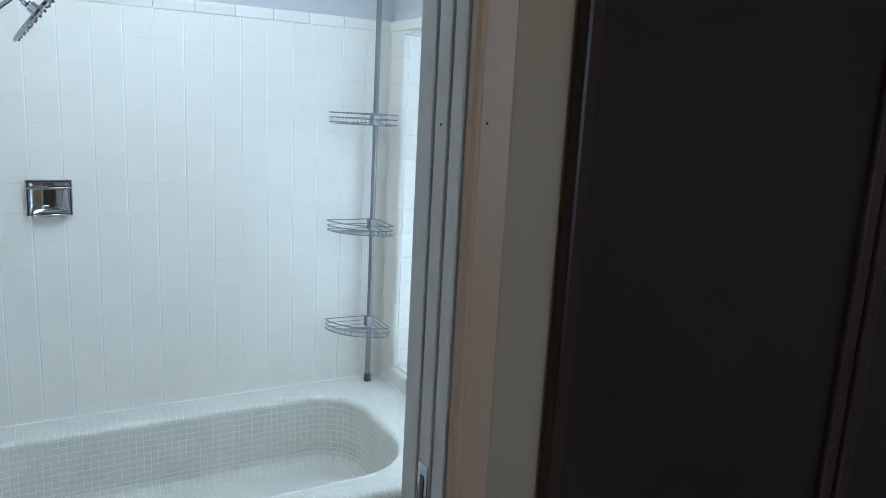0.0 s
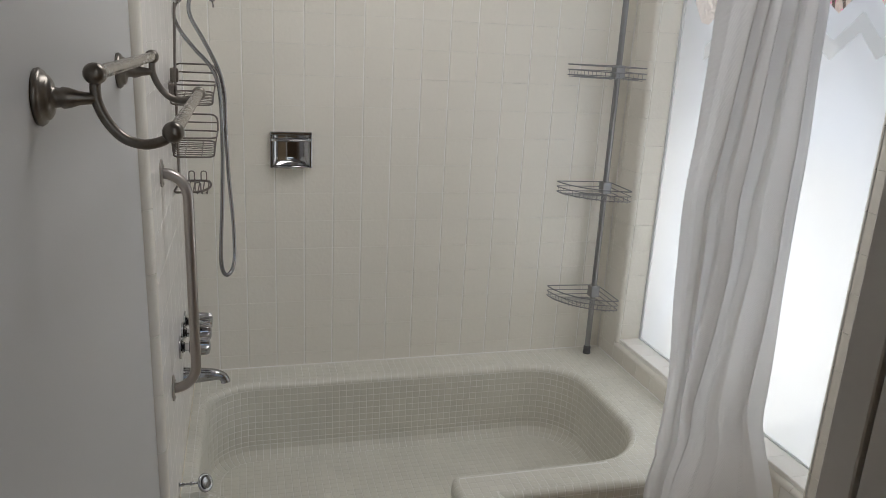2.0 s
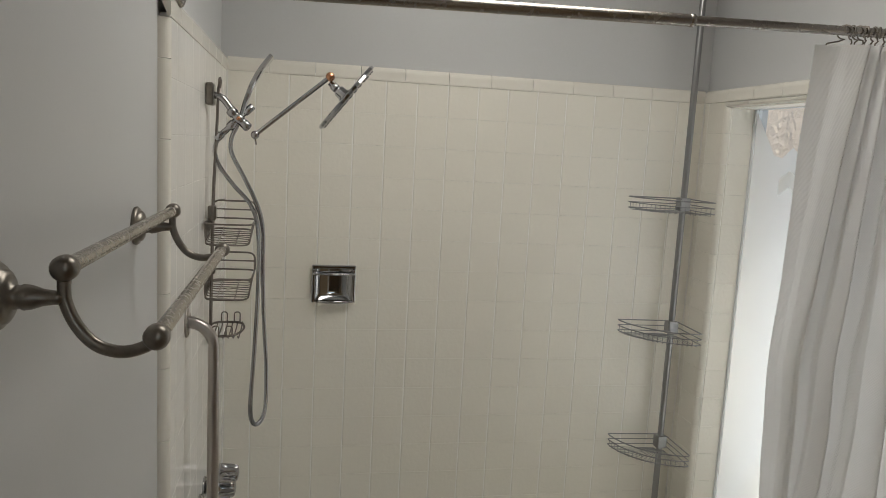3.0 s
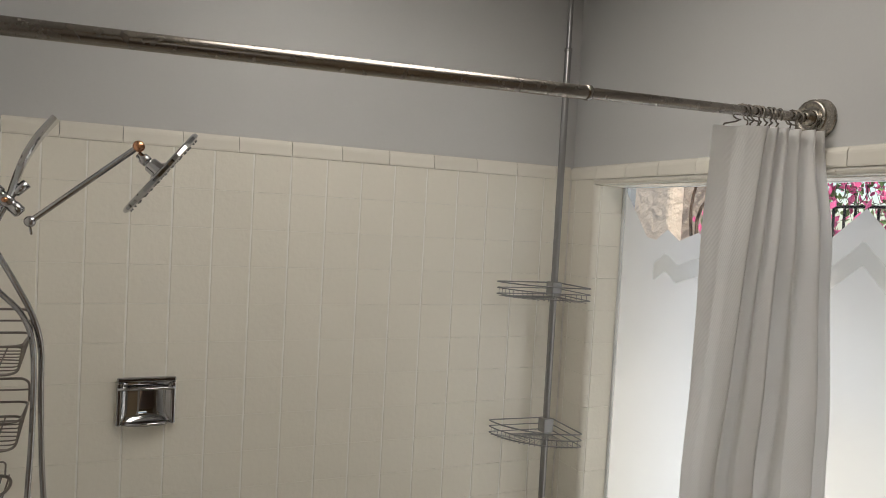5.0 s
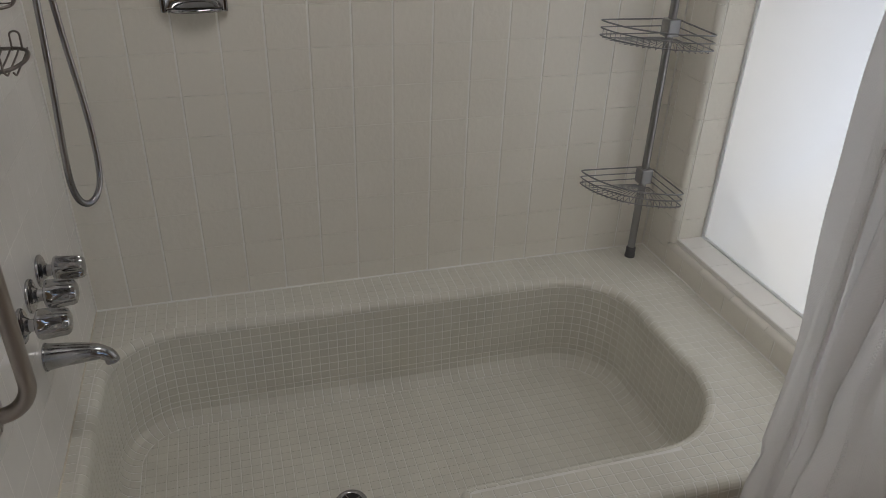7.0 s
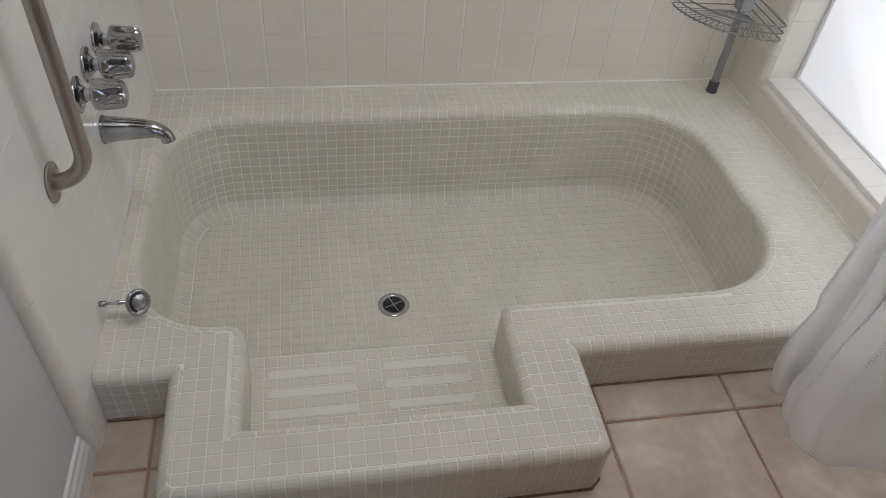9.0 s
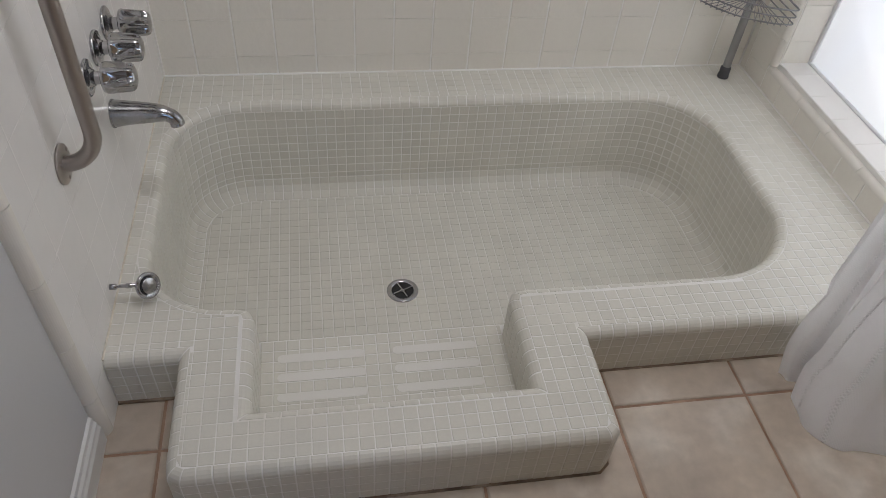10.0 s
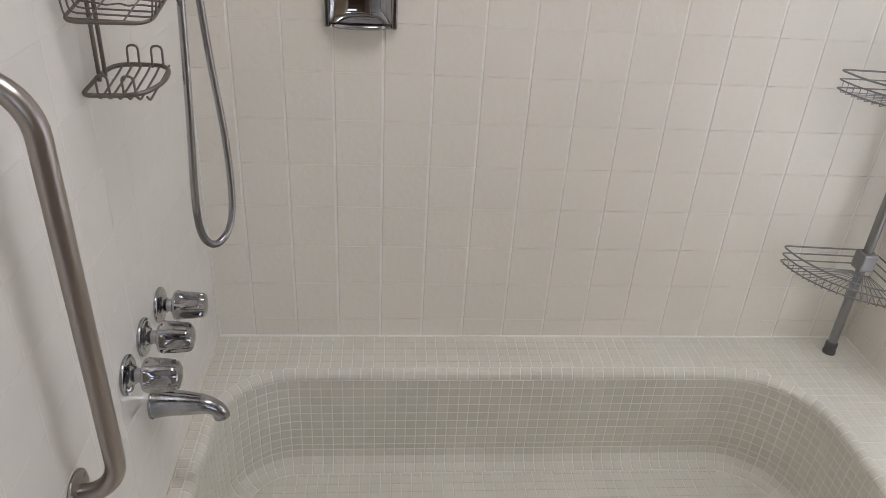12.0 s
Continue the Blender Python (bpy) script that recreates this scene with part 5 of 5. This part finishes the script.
def shower_curtain():
    bm = bmesh.new()
    uv = bm.loops.layers.uv.new("cloth")
    NU, NV = 230, 70
    top = 1.797

    def key(v, table):
        for (a, x), (b, y) in zip(table, table[1:]):
            if v <= b:
                f = (v - a) / (b - a)
                f = f * f * (3 - 2 * f)
                return x + (y - x) * f
        return table[-1][1]
    folds = [(0, 0, 0.5, 0.3), (0.2, 0.05, 0.35, 0), (0.30, 0.09, -0.4, -0.5), (0.44, 0.15, -1, -0.9), (0.49, 0.24, 0.8, 0.1), (0.54, 0.32, -1, -0.15), (0.585, 0.38, 0.9, 0.1), (0.635, 0.45, -1, -0.8),
             (0.70, 0.53, 1, 1), (0.765, 0.62, -0.8, -0.2), (0.82, 0.75, 0.8, 0.4), (0.885, 0.86, -1, -1), (0.94, 0.94, 0.8, 0.6), (1, 1, -0.7, -0.5)]

    def pleat(s, v):
        """Depth of the fold there and how far along the cloth the nearest stitched crest lies."""
        m = min(1.0, v / 0.42) ** 0.8
        pleats = [(a * (1 - m) + b * m, c * (1 - m) + d * m) for a, b, c, d in folds]
        for (a, p), (b, q) in zip(pleats, pleats[1:]):
            if s <= b + 1e-9:
                f = (s - a) / (b - a)
                f = 0.45 * f + 0.55 * f * f * (3 - 2 * f)
                return p + (q - p) * f, min(abs(s - pleats[k][0]) for k in (3, 5, 7, 9, 11, 13))
        return pleats[-1][1], 0.0
    drop = spline([(1.388, -1.050, 0), (1.408, -1.066, 0), (1.452, -1.074, 0), (1.398, -1.100, 0), (1.368, -1.140, 0), (1.376, -1.185, 0), (1.408, -1.230, 0), (1.478, -1.258, 0), (1.590, -1.278, 0), (1.712, -1.285, 0)], 12)
    left_x = [(0, 1.446), (0.168, 1.428), (0.30, 1.422), (0.44, 1.409), (0.55, 1.414), (0.72, 1.418), (0.81, 1.413), (0.944, 1.378), (1, 1.382)]
    left_y = [(0, -0.975), (0.3, -0.987), (0.55, -0.995), (0.81, -1.015), (0.944, -1.045), (1, -1.052)]
    right_x = [(0, 1.729), (0.16, 1.702), (0.38, 1.690), (0.52, 1.680), (0.75, 1.642), (0.944, 1.700), (1, 1.712)]
    right_y = [(0, -1.004), (0.16, -1.065), (0.38, -1.10), (0.52, -1.115), (0.75, -1.165), (0.944, -1.235), (1, -1.285)]
    settle = [(0, 0.0), (0.5, 0.05), (0.8, 0.35), (0.92, 0.72), (1, 1.0)]
    rows = []
    for j in range(NV + 1):
        v = j / NV
        row = []
        for i in range(NU + 1):
            s = i / NU
            f = key(v, settle)
            place = s * (len(drop) - 1)
            low = drop[min(int(place), len(drop) - 1)].lerp(drop[min(int(place) + 1, len(drop) - 1)], place % 1)
            bx = key(v, left_x) * (1 - s) + key(v, right_x) * s + f * (low.x - 1.388 * (1 - s) - 1.712 * s)
            by = key(v, left_y) * (1 - s) + key(v, right_y) * s + f * (low.y + 1.050 * (1 - s) + 1.285 * s)
            d = pleat(s, v)[0]
            amp = (0.016 + 0.022 * v + 0.006 * v * math.sin(s * 13 + v * 3)) * (1 - 0.9 * max(0.0, (v - 0.62) / 0.38))
            sway = 0.006 * math.sin(v * 7 + s * 17) + 0.004 * math.sin(v * 15 + s * 31)
            y = by + amp * d * (1 + 0.25 * math.sin(s * 23 + v * 5) * v) + sway * v
            x = bx + (0.006 * math.sin(s * 29 + 1) + 0.005 * math.sin(v * 11 + s * 7)) * v
            z = top + (bx - 1.446) * 0.03 * (1 - v) - 0.005 * max(0.0, d) * (1 - v) - (top - 0.004) * v
            flare = max(0.0, (v - 0.94) / 0.06)
            y -= 0.012 * flare ** 2
            x = min(x, W - 0.006)
            row.append(bm.verts.new((x, min(y, -1.034) if v > 0.86 else y, z)))
        rows.append(row)
    for j in range(NV):
        for i in range(NU):
            f = bm.faces.new((rows[j][i], rows[j][i + 1], rows[j + 1][i + 1], rows[j + 1][i]))
            f.smooth = True
            for loop, (a, b) in zip(f.loops, ((i, j), (i + 1, j), (i + 1, j + 1), (i, j + 1))):
                loop[uv].uv = (pleat(a / NU, b / NV)[1], b / NV * 1.8)
    me = bpy.data.meshes.new("shower_curtain")
    bm.to_mesh(me)
    bm.free()
    me.materials.append(CURTAIN)
    ob = new("shower_curtain", me)
    return tagged(ob, "white woven shower curtain drawn aside, hem on the floor", "shower curtain")


shower_curtain()
nd, ln = CURTAIN.node_tree.nodes, CURTAIN.node_tree.links
uvn = nd.new("ShaderNodeUVMap")
uvn.uv_map = "cloth"
sep = nd.new("ShaderNodeSeparateXYZ")
ln.new(uvn.outputs[0], sep.inputs[0])


def calc(op, a, b=None):
    n = nd.new("ShaderNodeMath")
    n.operation = op
    for k, v in enumerate((a, b)):
        if v is None:
            continue
        if isinstance(v, (int, float)):
            n.inputs[k].default_value = v
        else:
            ln.new(v, n.inputs[k])
    return n.outputs[0]


wx = calc("SINE", calc("MULTIPLY", sep.outputs[0], 2 * math.pi / 0.010))
wy = calc("SINE", calc("MULTIPLY", sep.outputs[1], 2 * math.pi / 0.007))
band = calc("LESS_THAN", sep.outputs[0], 0.009)
waffle = calc("MULTIPLY", calc("MULTIPLY", wx, wy), calc("ADD", calc("MULTIPLY", band, 0.85), 0.15))
bumpn = nd.new("ShaderNodeBump")
bumpn.inputs["Strength"].default_value, bumpn.inputs["Distance"].default_value = 0.7, 0.0022
ln.new(waffle, bumpn.inputs["Height"])
ln.new(bumpn.outputs[0], nd["Principled BSDF"].inputs["Normal"])


# ---- caulk beads ----
def bead(name, a, b, r, mat, label):
    tagged(part(name, tube([a, b], r, 8), mat, smooth=True), label, "caulk", kind="structure")


bead("trim", (0.001, -0.001, RIM), (0.001, -0.001, TOP + 0.02), 0.0030, SIDE_GROUT, "cream caulk bead in the tiled corner")
bead("trim", (W - 0.001, -0.001, RIM), (W - 0.001, -0.001, TOP + 0.02), 0.0030, SIDE_GROUT, "cream caulk bead in the tiled corner")
bead("trim", (0.0, -0.001, RIM + 0.0005), (W, -0.001, RIM + 0.0005), 0.0038, MOSAIC_GROUT, "white caulk bead along the tub deck")
bead("trim", (0.001, -0.98, RIM + 0.0005), (0.001, 0.0, RIM + 0.0005), 0.0024, CAULK, "yellowed caulk bead along the tub deck")
bead("trim", (W - 0.001, -1.0, RIM + 0.0005), (W - 0.001, 0.0, RIM + 0.0005), 0.0036, MOSAIC_GROUT, "white caulk bead along the tub deck")

foot = [p + n * 0.0008 for p, n in zip(outer.pts, outer.nor)]
foot = [p for k, p in enumerate(foot) if k == 0 or (p - foot[k - 1]).length > 0.004]
tagged(part("trim", tube([(p.x, p.y, 0.0003) for p in foot], 0.0042, 6), GRIME, smooth=True), "brown stained caulk line round the foot of the tub", "caulk", kind="structure")


# ---- closet in the hall ----
def closet_door():
    t = thing("closet_door", "dark stained wooden closet door with a recessed panel", "closet door")
    y = DOOR_Y1 - 0.004
    part("panel", box(0.886, y - 0.010, -0.004, 1.452, y, 2.08), DARK_WOOD, t)
    for x0, x1 in ((0.872, 0.897), (1.446, 1.480)):
        part("stile", box(x0, y - 0.022, -0.004, x1, y, 2.10, 0.005, 2), RED_WOOD, t, "reddish dark stile")
    part("rail", box(0.899, y - 0.022, 2.04, 1.444, y - 0.011, 2.10, 0.004, 2), RED_WOOD, t)


closet_door()
t2 = thing("closet_door", "dark stained wooden closet door beside a narrow gap", "closet door")
part("panel", box(1.512, DOOR_Y1 - 0.014, -0.004, 2.02, DOOR_Y1 - 0.004, 2.08), DARK_WOOD, t2)
part("stile", box(1.492, DOOR_Y1 - 0.026, -0.004, 1.525, DOOR_Y1 - 0.004, 2.10, 0.005, 2), RED_WOOD, t2)

# ---- outside the window ----
ground = tagged(part("ground", box(-60, -60, -0.45, 60, 60, -0.35), PAVING), "pale concrete patio ground", "ground", kind="structure")


def stucco_wall():
    t = thing("garden_wall", "sunlit beige stucco garden wall", "wall")
    part("wall", box(2.95, 0.88, -0.36, 3.05, 3.4, 3.0, 0.03, 3), STUCCO, t)
    return t


stucco_wall()
second = thing("garden_wall", "shaded beige stucco wall behind a vine", "wall")
part("wall", box(4.6, 1.85, -0.36, 4.8, 6.5, 3.2, 0.03, 3), STUCCO, second)


def vine():
    t = thing("vine", "bare twisted brown vine stems", "vine")
    rng = random.Random(8)
    for k in range(9):
        x, y = 3.45 + rng.uniform(-0.2, 0.5), 1.22 + rng.uniform(-0.15, 0.5)
        pts = [(x + rng.uniform(-0.05, 0.05) + 0.10 * math.sin(j * 0.9 + k), y + rng.uniform(-0.05, 0.05) + 0.08 * j * rng.uniform(-0.4, 0.8), -0.37 + j * 0.42) for j in range(8)]
        part("stem", tube(spline(pts, 5), lambda u: 0.035 * (1.15 - u * 0.8) * (0.5 if k % 3 else 1.0), 8), BARK, t, smooth=True)


vine()


def railing():
    t = thing("iron_railing", "black wrought-iron railing with a scrolled band", "railing")
    x = 4.4
    z0, z1, z2 = 0.72, 1.775, 1.985
    for z in (z0, z1, z2):
        part("rail", box(x - 0.018, -2.5, z - 0.009, x + 0.018, 1.3, z + 0.009, 0.003, 1), IRON, t)
    for y in (-2.3, 1.28):
        part("post", box(x - 0.03, y - 0.03, -0.36, x + 0.03, y + 0.03, 2.05, 0.004, 1), IRON, t)
    picket = mesh_of(box(-0.006, -0.006, z0, 0.006, 0.006, z1), "picket")
    picket.materials.append(IRON)
    scroll = mesh_of(tube([(0, 0.075 * math.cos(2 * math.pi * k / 20), (z1 + z2) / 2 + 0.088 * math.sin(2 * math.pi * k / 20)) for k in range(20)], 0.0024, 6, True), "scroll")
    scroll.materials.append(IRON)
    for k in range(49):
        ob = new("picket", picket)
        ob.parent, ob.location = t, (x, -2.4 + k * 0.075, 0)
    for k in range(24):
        ob = new("scroll", scroll)
        ob.parent, ob.location = t, (x, -2.35 + k * 0.148, 0)


railing()


def bougainvillea(cx, cy, cz, spread, seed):
    t = thing("bougainvillea", "bougainvillea bush covered in magenta blossom", "shrub")
    rng = random.Random(seed)
    twigs = bmesh.new()
    ends = []
    for k in range(26):
        e = Vector((cx + rng.gauss(0, spread[0]), cy + rng.uniform(-1, 1) * spread[1], cz + rng.uniform(-1, 1) * spread[2]))
        m = Vector((cx, cy + (e.y - cy) * 0.6, (e.z - 0.4) * 0.5)) + Vector((rng.uniform(-.1, .1), rng.uniform(-.1, .1), 0))
        tube(spline([(cx + 0.1, cy + (e.y - cy) * 0.5, -0.37), m, e], 6), lambda u: 0.006 * (1.1 - u), 5, bm=twigs)
        ends.append(e)
    part("stems", twigs, BARK, t)
    leaves, petals = Pieces(), Pieces()
    for e in ends:
        for n in range(150):
            c = e + Vector((rng.gauss(0, 0.16), rng.gauss(0, 0.17), rng.gauss(0, 0.14)))
            q = Euler((rng.uniform(0, 6.3), rng.uniform(0, 6.3), rng.uniform(0, 6.3))).to_matrix()
            pink = rng.random() < 0.6
            s = rng.uniform(0.020, 0.042)
            shape = [Vector((-s, 0, 0)), Vector((0, -s * 0.6, s * 0.15)), Vector((s, 0, 0)), Vector((0, s * 0.6, s * 0.15))]
            (petals if pink else leaves).patch([[c + q @ shape[0], c + q @ shape[1]], [c + q @ shape[3], c + q @ shape[2]]])
    leaves.link("leaves", LEAF, t, "stuff")
    petals.link("blossom", PETAL, t, "stuff")


bougainvillea(4.95, 0.6, 2.05, (0.2, 1.7, 0.55), 3)
bougainvillea(5.1, 0.3, 2.6, (0.2, 1.9, 0.5), 5)


# ---- tiles of walls and floors ----
cols = [0.0] + [0.093 + k * P for k in range(15)] + [W]
tile_run("tile", wall_back, grid_cells(cols, rows_z), on_back, rise=0.0017, gap=0.0019, gap_v=0.0003, edge=0.0022, level=0.3)
cols_l = steps(0.0, 0.10, P, -(EDGE_Y + 0.022))
tile_run("tile", wall_left, [(-b, -a, c, d) for a, b, c, d in grid_cells(cols_l, rows_z) if a < 0.98] +
         [(-b, -a, c, d) for a, b, c, d in grid_cells(cols_l, [0.002, 0.078] + rows_z[1:]) if a >= 0.98], on_left, SMOOTH_TILE, rise=0.0005, gap=0.0002, gap_v=0.0002)
below = [RIM, WIN_Z0 - 0.018]
tile_run("tile", wall_right, grid_cells([0.0, 0.03, -WIN_Y0 - 0.018], rows_z), on_right)
tile_run("tile", wall_right, grid_cells(steps(-WIN_Y0 - 0.018, 0.09, P, 1.2), below), on_right)
tile_run("tile", wall_right, grid_cells([-WIN_Y1 + 0.018, -WIN_Y1 + 0.018 + P, 1.46], [0.0] + rows_z[1:]), on_right)

near_mesh = mesh_of(slab_mesh(M - 0.0018, M - 0.0018, 0.0007, 0.0009), "mosaic_tile")
near_mesh.materials.append(MOSAIC_PIECE)
for c in near_whole[:300]:
    ob = new("mosaic_tile", near_mesh)
    ob.parent = tub
    ob.matrix_local = Matrix(((1, 0, 0, c.x - M / 2 + 0.0009), (0, 0, 1, c.y - M / 2 + 0.0009), (0, -1, 0, RIM), (0, 0, 0, 1)))

fx = [-0.04, 0.09, 0.39, 0.69, 0.989, 1.287, 1.585, W + 0.02]
fy = [DOOR_Y1, -2.30, -2.0, -1.70, -1.40, -1.101, -0.986]
for a, b, c, d in grid_cells(fx, fy):
    if b - a < 0.02 or d - c < 0.02:
        continue
    g = 0.003
    ob = new("floor_tile", slab(b - a - 2 * g, d - c - 2 * g, FLOOR_TILE, 0.004, "floor_tile", 0.004))
    ob.parent = floor
    ob.matrix_local = Matrix(((1, 0, 0, a + g), (0, 0, 1, c + g), (0, -1, 0, -0.004), (0, 0, 0, 1)))
